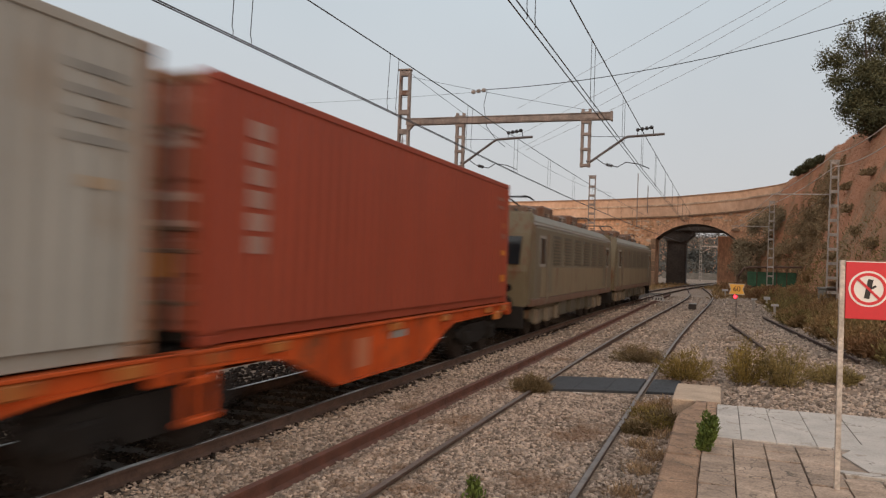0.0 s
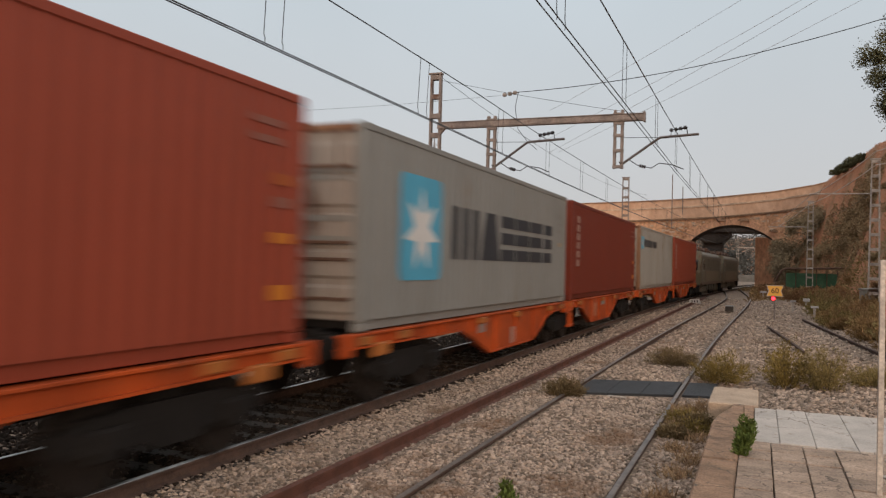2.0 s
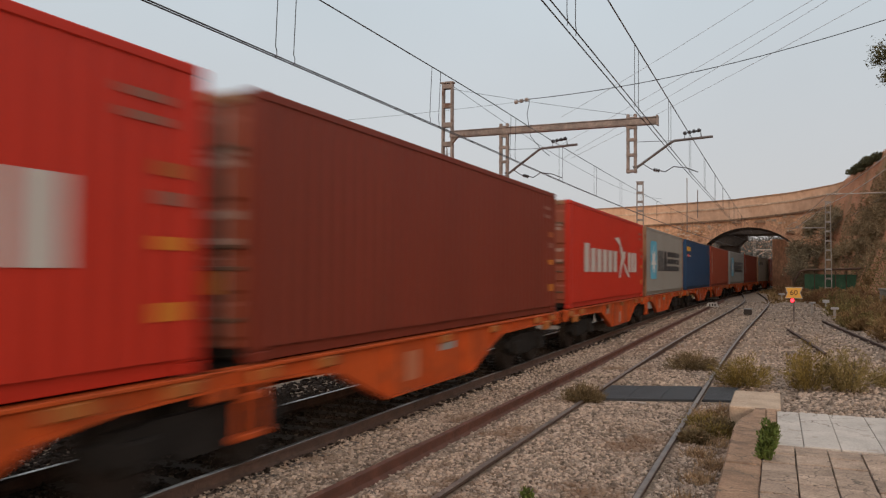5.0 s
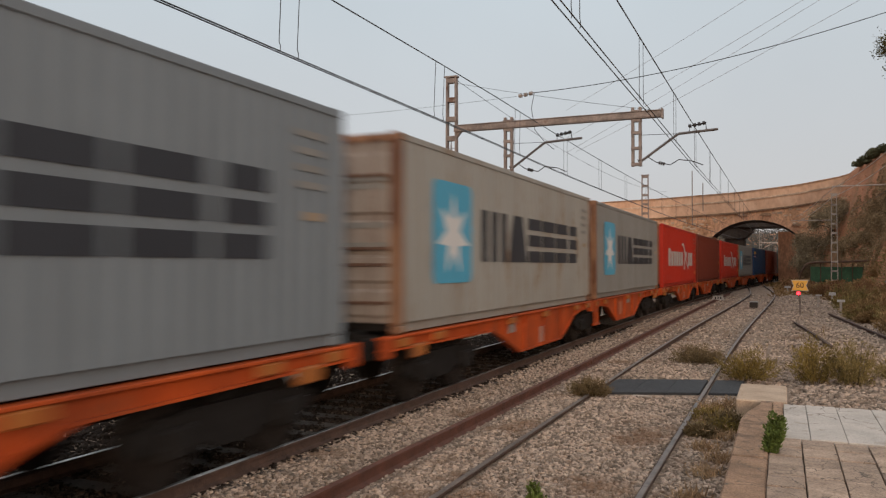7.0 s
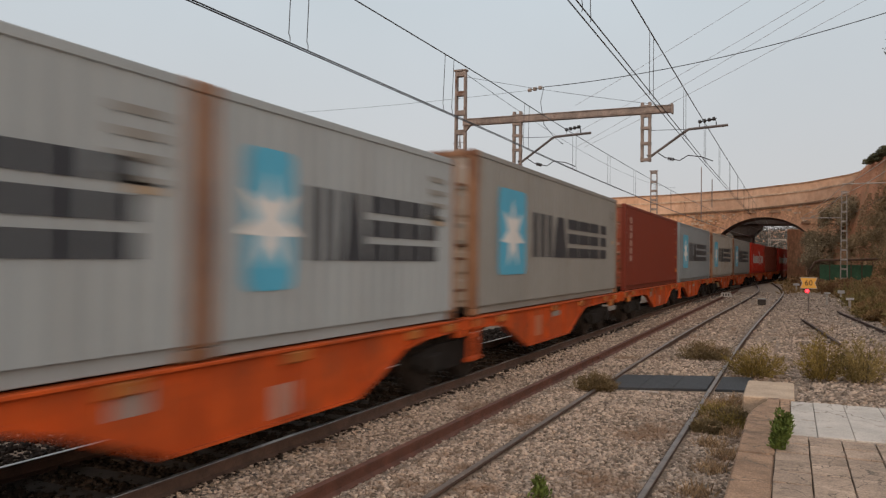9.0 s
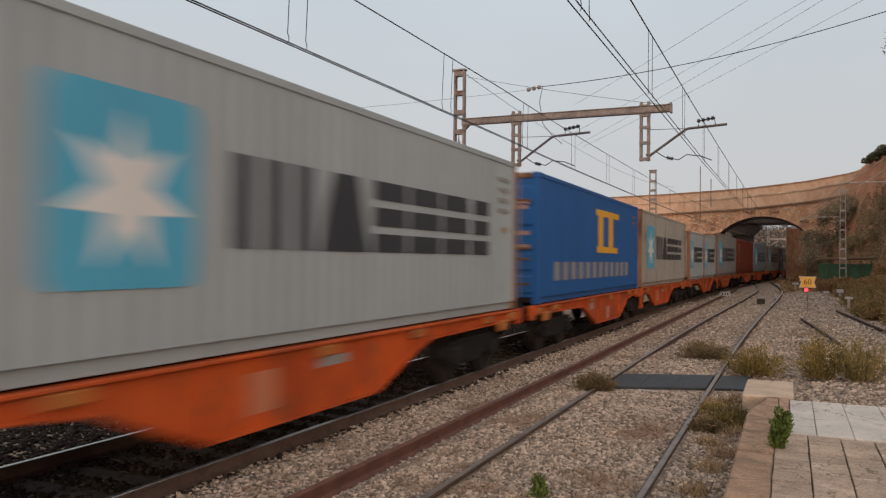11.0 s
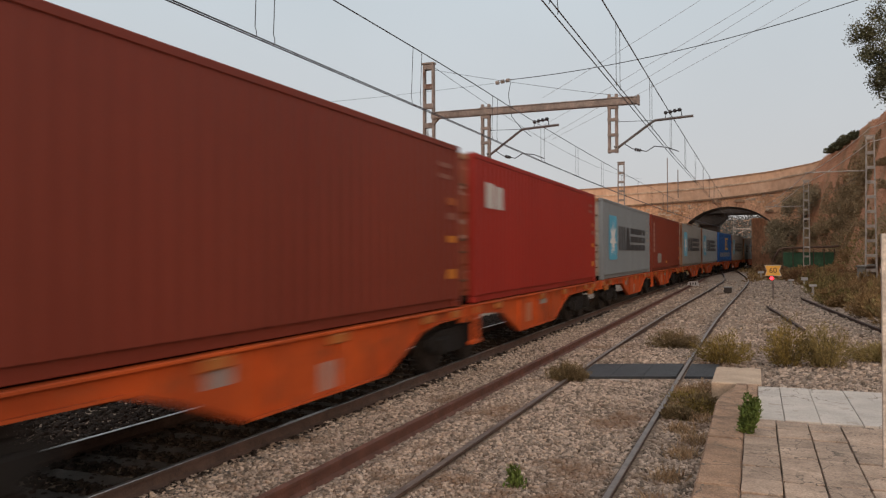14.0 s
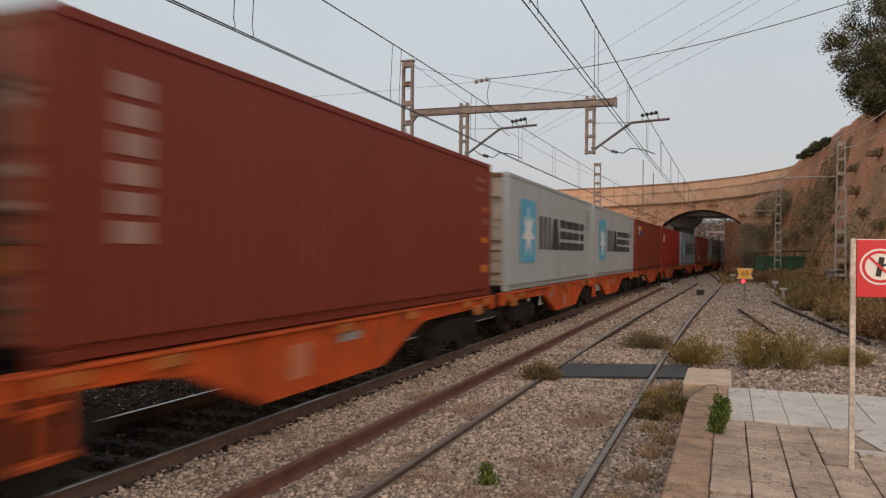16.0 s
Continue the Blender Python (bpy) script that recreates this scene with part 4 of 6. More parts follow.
def locomotive():
    """A boxy electric locomotive, 17.2 m long, origin at mid-length on the rail."""
    lo = empty("electric_locomotive")
    L = 17.0
    xz = [(-1.45, 1.12), (1.45, 1.12), (1.47, 1.3), (1.47, 3.12), (1.40, 3.32), (1.05, 3.58), (-1.05, 3.58), (-1.40, 3.32), (-1.47, 3.12), (-1.47, 1.3)]
    bm = prism_y(bmesh.new(), xz, -L / 2 + 0.9, L / 2 - 0.9)
    part("body", bm, "loco_olive", lo, "weathered olive-beige body")
    for sx in (1, -1):
        part("lower_panel", box(bmesh.new(), sx * 1.47 - 0.012, sx * 1.47 + 0.012, -L / 2 + 1.9, L / 2 - 1.9, 1.16, 2.02, 0.006), "loco_lower", lo, "streaked pale beige lower side")
        part("gutter", box(bmesh.new(), sx * 1.43 - 0.03, sx * 1.43 + 0.03, -L / 2 + 0.9, L / 2 - 0.9, 3.20, 3.26, 0.01), "plate_grey", lo, "pale rain gutter")
    for s in (1, -1):
        bm = bmesh.new()
        a = s * (L / 2 - 0.9)
        yz = [(a, 0.95), (a + s * 0.55, 0.95), (a + s * 0.62, 1.9), (a + s * 0.30, 2.95), (a + s * 0.05, 3.5), (a, 3.55)]
        prism_x(bm, yz if s > 0 else yz, -1.44, 1.44)
        bmesh.ops.bevel(bm, geom=[e for e in bm.edges if abs(e.verts[0].co.x - e.verts[1].co.x) < 0.01], offset=0.06, segments=2, affect="EDGES")
        cab = part("cab", bm, "loco_cab", lo, "weathered yellowish-beige cab end")
        for q in (-0.68, 0.68):
            bm = prism_x(bmesh.new(), [(a + s * 0.575, 2.08), (a + s * 0.63, 2.1), (a + s * 0.37, 2.86), (a + s * 0.31, 2.84)], q - 0.52, q + 0.52)
            part("windscreen", bm, "glass_dark", cab, "dark windscreen")
        for sx in (1, -1):
            part("side_window", box(bmesh.new(), sx * 1.462, sx * 1.482, *sorted((a - s * 1.35, a - s * 0.75)), 2.12, 2.85, 0.004), "glass_dark", cab, "dark cab window")
            part("window_frame", box(bmesh.new(), sx * 1.455, sx * 1.476, *sorted((a - s * 1.43, a - s * 0.67)), 2.04, 2.93), "plate_grey", cab, "grey window frame")
            part("cab_door", box(bmesh.new(), sx * 1.46, sx * 1.485, *sorted((a - s * 2.35, a - s * 1.65)), 1.25, 3.0, 0.006), "loco_olive", cab)
            part("handrail", tube(bmesh.new(), [(sx * 1.53, a - s * 1.55, 1.0), (sx * 1.53, a - s * 1.55, 2.6)], 0.02), "loco_gear", cab, "grey grab rail")
    for sx in (1, -1):
        for k in range(6):
            y = -4.6 + k * 1.84
            fr = part("grille", box(bmesh.new(), sx * 1.462, sx * 1.478, y - 0.62, y + 0.62, 2.10, 3.00, 0.004), "loco_grille", lo, "dark louvred grille")
            bm = bmesh.new()
            for j in range(8):
                box(bm, sx * 1.472, sx * 1.488, y - 0.56, y + 0.56, 2.16 + j * 0.10, 2.20 + j * 0.10)
            part("louvre", bm, "loco_olive", fr)
        part("solebar", box(bmesh.new(), sx * 1.40 - 0.08, sx * 1.40 + 0.08, -L / 2 + 0.7, L / 2 - 0.7, 0.93, 1.14, 0.015), "loco_roof", lo)
        for k in range(4):
            y = -2.7 + k * 1.8
            part("equipment_box", box(bmesh.new(), sx * 1.15 - 0.25, sx * 1.15 + 0.22, y - 0.55, y + 0.55, 0.45, 0.95, 0.04), "loco_grille", lo, "dark underframe box")
    for k in range(5):
        y = -5.0 + k * 2.4
        part("roof_box", box(bmesh.new(), -0.75, 0.75, y - 0.7, y + 0.7, 3.57, 3.88 + 0.16 * (k % 2), 0.06), "loco_roof", lo, "rusty brown roof equipment box")
    for k in range(6):
        y = -5.8 + k * 2.3
        bm = bmesh.new()
        for j in range(4):
            tube(bm, [(0.9, y, 3.5 + j * 0.07), (0.9, y, 3.54 + j * 0.07)], 0.09, 8)
        part("roof_insulator", bm, "insulator", lo)
    for s in (1, -1):
        y = s * 5.9
        bm = bmesh.new()
        for x in (-0.5, 0.5):
            tube(bm, [(x, y - s * 0.2, 3.6), (x, y + s * 0.2, 3.72)], 0.05)
            tube(bm, [(x, y - s * 0.9, 3.78), (x * 0.9, y + s * 0.9, 4.02)], 0.025)
            tube(bm, [(x * 0.9, y + s * 0.9, 4.02), (x * 1.2, y - s * 0.6, 4.20 if s < 0 else 4.12)], 0.02)
        for q in (-0.7, -0.5):
            tube(bm, [(-0.85, y + s * q, 4.05), (-0.7, y + s * q, 4.17), (0.7, y + s * q, 4.17), (0.85, y + s * q, 4.05)], 0.022)
        box(bm, -0.6, 0.6, y - 0.5, y + 0.5, 3.57, 3.64)
        part("pantograph", bm, "wire_dark", lo, "folded dark pantograph")
        for yy in (-0.2,):
            b = empty("bogie")
            b.parent = lo
            for sx in (1, -1):
                pr = [(-2.3, 0.55), (-1.9, 0.42), (1.9, 0.42), (2.3, 0.55), (2.3, 0.78), (0.6, 0.92), (-0.6, 0.92), (-2.3, 0.78)]
                part("side_frame", prism_x(bmesh.new(), pr, sx * 1.12 - 0.07, sx * 1.12 + 0.07), "loco_olive", b)
                for q in (-1.4, 0.0, 1.4):
                    bm = bmesh.new()
                    disc_x(bm, sx * 0.80, sx * 0.94, q, 0.55, 0.55, 24)
                    part("wheel", bm, "wheel_steel", b)
                    part("axle_box", box(bmesh.new(), sx * 1.2 - 0.09, sx * 1.2 + 0.10, q - 0.26, q + 0.26, 0.34, 0.80, 0.05), "loco_gear", b)
            b.matrix_basis = pose(0, s * 4.6, 0)
        for q in (-0.9, 0.9):
            bm = bmesh.new()
            tube(bm, [(q, s * (L / 2 - 0.3), 1.02), (q, s * (L / 2 + 0.05), 1.02)], 0.12, 12)
            tube(bm, [(q, s * (L / 2 + 0.05), 1.02), (q, s * (L / 2 + 0.12), 1.02)], 0.25, 16)
            part("buffer", bm, "iron_dark", lo, "black round buffer")
            part("head_lamp", tube(bmesh.new(), [(q, s * (L / 2 - 0.35), 1.45), (q, s * (L / 2 - 0.24), 1.45)], 0.11, 12), "glass_dark", lo, "unlit round lamp")
        bm = box(bmesh.new(), -1.35, 1.35, s * (L / 2 - 0.32) - 0.06, s * (L / 2 - 0.32) + 0.06, 0.35, 0.95, 0.02)
        part("snow_plough", bm, "iron_dark", lo)
    return tagged(lo, "weathered olive-beige electric locomotive with folded pantographs", "locomotive", group="locomotives of the train")


# the boxes in order from the front: colour, marks, wording
G = "word"
LOADS = [
    ("paint_orange_red", "vert", "orange-red corrugated steel container with white upright lettering"),
    ("paint_beige_grey", "small", "beige-grey corrugated steel container with rusty edges"),
    ("paint_brown_red", "vert", "brown-red corrugated steel container with white upright lettering"),
    ("paint_grey", G, "grey corrugated steel container with blue star panel"),
    ("paint_orange_red", "vert", "orange-red corrugated steel container with white upright lettering"),
    ("paint_blue", "corner", "dark blue corrugated steel container with yellow corner lettering"),
    ("paint_grey", G, "grey corrugated steel container with blue star panel"),
    ("paint_bright_red", "banner", "bright red corrugated steel container with large white lettering"),
    ("paint_brown_red", "", "brown-red corrugated steel container without large marks"),
    ("paint_bright_red", "banner", "bright red corrugated steel container with large white lettering"),
    ("paint_grey", G, "grey corrugated steel container with blue star panel"),
    ("paint_beige_grey", G, "rust-stained beige container with blue star panel"),
    ("paint_blue_grey", G, "blue-grey corrugated steel container with blue star panel"),
    ("paint_brown_red", "vert", "brown-red corrugated steel container with white upright lettering"),
    ("paint_grey", G, "grey corrugated steel container with blue star panel"),
    None,
    ("paint_beige_grey", G, "beige-grey corrugated steel container with blue star panel"),
    ("paint_royal_blue", "centre", "royal blue corrugated steel container with yellow emblem"),
    ("paint_light_grey", G, "pale grey corrugated steel container with blue star panel"),
    ("paint_grey", G, "grey corrugated steel container with blue star panel"),
    ("paint_brown_red", "vert patch", "brown-red container with a grey repair patch"),
    ("paint_blue_grey", G, "blue-grey corrugated steel container with blue star panel"),
    ("paint_deep_red", "badge", "bright red container with a white corner emblem"),
    ("paint_brown_red", "flag", "brown-red container with a yellow and blue emblem"),
    ("paint_light_grey", G, "pale grey corrugated steel container with blue star panel"),
    ("paint_light_grey", G, "pale grey corrugated steel container with blue star panel"),
    ("paint_brown_red", "vert", "brown-red corrugated steel container with white upright lettering"),
    ("paint_brown_red", "vert", "brown-red corrugated steel container with white upright lettering"),
]
TRAIN = []     # thing, metres behind the rear end of the first box (negative: ahead), height


def build_train():
    for k in range(2):
        TRAIN.append((locomotive(), -(12.19 + 0.95 + 8.65 + 17.35 * k), 0.0))
    rear = 0.0
    for i, load in enumerate(LOADS):
        mid = rear - 12.19 / 2
        even = i % 2 == 1
        TRAIN.append((flat_wagon(even), mid, 0.0))
        if load:
            mat, marks, label = load
            post = "rust_post" if mat == "paint_beige_grey" or i in (6, 10, 14, 18, 19) else None
            TRAIN.append((shipping_container("c", label, mat, marks=marks, post=post), mid, FLOOR_Z))
        else:
            for d in (3.065, -3.065):
                TRAIN.append((shipping_container("c", "short pale grey container with rusty corner posts and star panel", "paint_light_grey", L=6.06, H=2.65, marks=G, post="rust_post"), mid - d, FLOOR_Z))
        rear += 12.19 + 2 * (HALF_OUT if even else HALF_IN)


build_train()


# small unevenness of the train's run, in metres
SURGE_T = [0, 0.5, 1, 1.5, 2, 2.5, 3, 3.5, 4, 5, 6, 6.5, 7, 7.5, 8, 8.5, 9, 10, 11, 11.5, 12, 12.5, 13, 13.5, 14, 14.5, 15, 15.5, 16]
SURGE = [0.04, 0.10, 0.32, 0.60, -0.10, 0.21, 0.28, -0.40, -0.13, 0.1, 0.3, 0.65, 0.03, 0.16, 0.34, -0.08, -0.08, 0.0, 0.1, 0.15, -0.32, 0.08, 0.05, -0.46, -0.43, -0.18, -0.36, -0.47, -0.38]


def train_at(t):
    """Metres along the main track of the first box's rear end."""
    return 6.81 + 21.3 * t + 0.022 * t * t + float(np.interp(t, SURGE_T, SURGE))

# ---- platform and crossing ----
PLAT_Z = 0.30


def build_platform():
    pf = tagged(empty("platform"), "low station platform end with worn paving and concrete coping", "platform", kind="structure")
    bm = bmesh.new()
    box(bm, -0.25, 9.0, -30, 9.02, -0.5, PLAT_Z - 0.045)
    box(bm, -0.20, 9.0, 9.02, 11.25, -0.5, PLAT_Z - 0.05)
    part("core", bm, "joint_dirt", pf)
    part("paving", box(bmesh.new(), -0.13, 4.3, -30, 0.32, PLAT_Z - 0.05, PLAT_Z - 0.004), "tile", pf)
    for k in range(14):
        y0 = -10.2 + k * 1.66
        if y0 + 1.6 > 9.75:
            break
        part("coping_stone", box(bmesh.new(), -0.47, -0.135, y0, y0 + 1.64, -0.35, PLAT_Z + random.uniform(-0.004, 0.004), 0.018), "coping", pf)
    bm = bmesh.new()
    edge = [(-0.47, 9.71), (-0.455, 10.1), (-0.41, 10.5), (-0.34, 10.85), (-0.28, 11.15), (-0.27, 11.44), (-0.135, 11.44), (-0.135, 9.71)]
    a = [bm.verts.new((x, y, PLAT_Z - 0.002)) for x, y in edge]
    b = [bm.verts.new((x, y, -0.35)) for x, y in edge]
    bm.faces.new(a[::-1])
    bm.faces.new(b)
    for k in range(len(edge)):
        bm.faces.new((a[k], a[(k + 1) % len(edge)], b[(k + 1) % len(edge)], b[k]))
    part("coping_stone", bm, "coping", pf, "curved end of the coping")
    part("coping_stone", box(bmesh.new(), -0.60, 0.05, 11.45, 13.0, -0.3, PLAT_Z - 0.004, 0.015), "slab_sand", pf, "pale sandy end block")
    part("coping_stone", box(bmesh.new(), -0.13, 0.0, 9.06, 11.44, -0.3, PLAT_Z - 0.004, 0.015), "coping", pf)
    tiles = []
    for k in range(7):
        edge = []
        for sx, sy in ((-1, -1), (1, -1), (1, 1), (-1, 1)):
            a, b = random.uniform(0.006, 0.018), random.uniform(0.006, 0.018)
            if random.random() < 0.25:
                a, b = random.uniform(0.03, 0.06), random.uniform(0.03, 0.07)
            cx, cy = sx * (0.150 - random.uniform(0, 0.004)), sy * (0.194 - random.uniform(0, 0.004))
            pair = [(cx - sx * a, cy), (cx, cy - sy * b)]
            edge += pair if sx * sy > 0 else pair[::-1]
        bm = bmesh.new()
        rings = [[bm.verts.new((x * f, y * f, z)) for x, y in sorted(edge, key=lambda q: math.atan2(q[1], q[0]))] for f, z in ((1.0, -0.05), (1.0, -0.006), (0.975, 0.0))]
        for a, b in zip(rings, rings[1:]):
            for i in range(len(a)):
                bm.faces.new((a[i], a[(i + 1) % len(a)], b[(i + 1) % len(a)], b[i]))
        bm.faces.new(rings[-1])
        tiles.append(mesh_of(bm, "tile", "paving_tile"))
    for i in range(14):
        for j in range(22):
            x, y = 0.02 + i * 0.307, 8.84 - j * 0.395
            if x > 1.05 and y > 7.7 and x > 1.05 + (8.9 - y) * 0.12:
                continue
            o = part_mesh("paving_tile", random.choice(tiles), pf)
            o.matrix_basis = pose(x, y, PLAT_Z + random.uniform(-0.009, 0.005), random.uniform(-1.0, 1.0), random.uniform(-0.8, 0.8), random.uniform(-1.0, 1.0) + random.choice((0, 180)))
    for x0, x1 in ((0.006, 0.262), (0.267, 0.612), (0.617, 1.012), (1.017, 1.476)):
        part("concrete_slab", box(bmesh.new(), x0, x1, 9.06, 11.24, 0.15, PLAT_Z + 0.006 + random.uniform(-0.003, 0.003), 0.006), "slab_white", pf, "pale concrete slab")
    bm = bmesh.new()
    q = [(1.48, 11.30), (6.5, 10.6), (6.5, 8.12), (1.35, 8.12), (1.20, 8.75), (1.48, 9.4)]
    a = [bm.verts.new((x, y, PLAT_Z + 0.010)) for x, y in q]
    b = [bm.verts.new((x, y, 0.12)) for x, y in q]
    bm.faces.new(a)
    bm.faces.new(b[::-1])
    for i in range(len(q)):
        bm.faces.new((a[i], b[i], b[(i + 1) % len(q)], a[(i + 1) % len(q)]))
    part("concrete_slab", bm, "slab_white", pf, "pale concrete slab")
    part("concrete_strip", box(bmesh.new(), 1.08, 6.5, 7.93, 8.08, 0.12, PLAT_Z + 0.012, 0.006), "slab_white", pf, "pale concrete strip")
    part("threshold_slab", box(bmesh.new(), 1.03, 1.62, 8.10, 9.03, 0.12, PLAT_Z - 0.008, 0.01), "tile", pf, "dirty paving slab")


def build_crossing():
    cr = tagged(empty("crossing_panel"), "dark rubber crossing panels laid between the rails", "crossing", kind="structure")

    def panel(x0, x1, y0, y1, sk):
        bm = bmesh.new()
        bot = [(x0, y0), (x1, y0 + sk), (x1, y1 + sk), (x0, y1)]
        lo = [bm.verts.new((x, y, -0.16)) for x, y in bot]
        hi = [bm.verts.new((x, y, -0.012)) for x, y in bot]
        bm.faces.new(hi)
        bm.faces.new(lo[::-1])
        for i in range(4):
            bm.faces.new((lo[i], lo[(i + 1) % 4], hi[(i + 1) % 4], hi[i]))
        bmesh.ops.bevel(bm, geom=list(bm.edges), offset=0.012, segments=1, affect="EDGES")
        return bm
    for k in range(3):
        part("rubber_panel", panel(-2.88 + k * 0.53, -2.88 + k * 0.53 + 0.528, 13.2 + k * 0.2, 14.85 + k * 0.2, 0.19), "rubber", cr)
    part("rubber_panel", panel(-1.16, -0.66, 13.85, 15.45, 0.15), "rubber", cr)
    part("edge_strip", box(bmesh.new(), -2.30, -1.98, 13.16, 13.2, -0.14, -0.02, 0.005), "slab_white", cr, "pale edge strip")


def build_sign():
    s = empty("warning_sign", pose(0.985, 7.41, PLAT_Z, 0, 0, 0))
    part("post", box(bmesh.new(), -0.022, 0.022, -0.022, 0.022, -0.02, 1.95, 0.004), "alu_post", s, "pale aluminium square post")
    plate = part("plate", box(bmesh.new(), 0.024, 0.372, -0.030, -0.012, 1.455, 1.945, 0.004), "sign_red", s, "red rectangular plate")
    part("border", box(bmesh.new(), 0.024, 0.372, -0.0315, -0.0305, 1.937, 1.944), "sign_white", plate)
    cx, cz = 0.198, 1.712

    def disc(r0, r1, y0, y1, n=40):
        bm = bmesh.new()
        ring = lambda r, y: [bm.verts.new((cx + r * math.cos(2 * math.pi * k / n), y, cz + r * math.sin(2 * math.pi * k / n))) for k in range(n)]
        o0, o1 = ring(r1, y0), ring(r1, y1)
        if r0 <= 0:
            bm.faces.new(o0)
            bm.faces.new(o1[::-1])
        else:
            i0, i1 = ring(r0, y0), ring(r0, y1)
            for k in range(n):
                j = (k + 1) % n
                bm.faces.new((o0[k], o0[j], i0[j], i0[k]))
                bm.faces.new((i0[k], i0[j], i1[j], i1[k]))
                bm.faces.new((o1[k], i1[k], i1[j], o1[j]))
        for k in range(n):
            j = (k + 1) % n
            bm.faces.new((o0[k], o1[k], o1[j], o0[j]))
        return bm
    part("white_disc", disc(0, 0.152, -0.034, -0.030), "sign_white", plate, "white round field")
    part("red_ring", disc(0.112, 0.136, -0.037, -0.0335), "sign_red", plate)
    bm = bmesh.new()
    for px, pz, w, h, rot in ((0.0, 0.0, 0.042, 0.165, 10), (0.03, 0.012, 0.018, 0.06, 60)):
        r = bmesh.ops.create_cube(bm, size=1)
        mt = Matrix.Translation((cx + px, -0.0355, cz + pz)) @ pose(0, 0, 0, 0, rot, 0) @ Matrix.Diagonal((w, 0.003, h, 1))
        bmesh.ops.transform(bm, matrix=mt, verts=r["verts"])
    part("symbol", bm, "sign_black", plate, "plain dark bars")
    bm = bmesh.new()
    r = bmesh.ops.create_cube(bm, size=1)
    bmesh.ops.transform(bm, matrix=Matrix.Translation((cx, -0.0385, cz)) @ pose(0, 0, 0, 0, 45, 0) @ Matrix.Diagonal((0.235, 0.003, 0.020, 1)), verts=r["verts"])
    part("slash", bm, "sign_red", plate, "red diagonal bar")
    part("rear_bracket", box(bmesh.new(), -0.03, 0.2, -0.012, -0.002, 1.62, 1.66), "alu_post", s)
    tagged(s, "red prohibition sign with white disc on a pale square post", "sign")


def text_mesh(text, size):
    cu = bpy.data.curves.new("digits", "FONT")
    cu.body, cu.size, cu.extrude, cu.align_x, cu.align_y = text, size, 0.004, "CENTER", "CENTER"
    tmp = bpy.data.objects.new("digits", cu)
    scene.collection.objects.link(tmp)
    me = bpy.data.meshes.new_from_object(tmp.evaluated_get(bpy.context.evaluated_depsgraph_get()))
    bpy.data.objects.remove(tmp)
    return me


def build_speed_board():
    x, y = 0.70, 38.0
    z = float(land(x, y))
    s = empty("speed_board", pose(x, y, z))
    part("post", tube(bmesh.new(), [(0, 0, -0.2), (0, 0, 1.5)], 0.035, 8), "galvanised", s)
    zc = 1.26 - z
    hw, hh, wa = 0.33, 0.22, 0.235
    pl = part("plate", prism_y(bmesh.new(), [(-hw, zc - hh), (hw, zc - hh), (wa, zc), (hw, zc + hh), (-hw, zc + hh), (-wa, zc)], -0.05, -0.035), "sign_yellow", s, "yellow notched plate")
    part("plate_edge", prism_y(bmesh.new(), [(-hw - 0.03, zc - hh - 0.03), (hw + 0.03, zc - hh - 0.03), (wa + 0.03, zc), (hw + 0.03, zc + hh + 0.03), (-hw - 0.03, zc + hh + 0.03), (-wa - 0.03, zc)], -0.034, -0.028), "mark_white", s, "pale plate edge")
    me = text_mesh("60", 0.33)
    me.materials.append(M["pipe_brown"])
    d = part_mesh("digits", me, pl, "brown digits 60")
    d.matrix_basis = pose(0, -0.056, zc, 90, 0, 0)
    hood = part("lamp_case", tube(bmesh.new(), [(-0.06, -0.02, zc - 0.34), (-0.06, -0.14, zc - 0.34)], 0.105, 14), "iron_dark", s)
    part("lamp_lens", tube(bmesh.new(), [(-0.06, -0.13, zc - 0.34), (-0.06, -0.16, zc - 0.34)], 0.082, 14), "lamp_red", hood, "lit red lamp lens")
    part("lamp_arm", box(bmesh.new(), -0.09, 0.03, -0.03, 0.02, zc - 0.5, zc - 0.42), "galvanised", s)
    tagged(s, "yellow notched speed board with 60 and a lit red lamp", "railway sign")


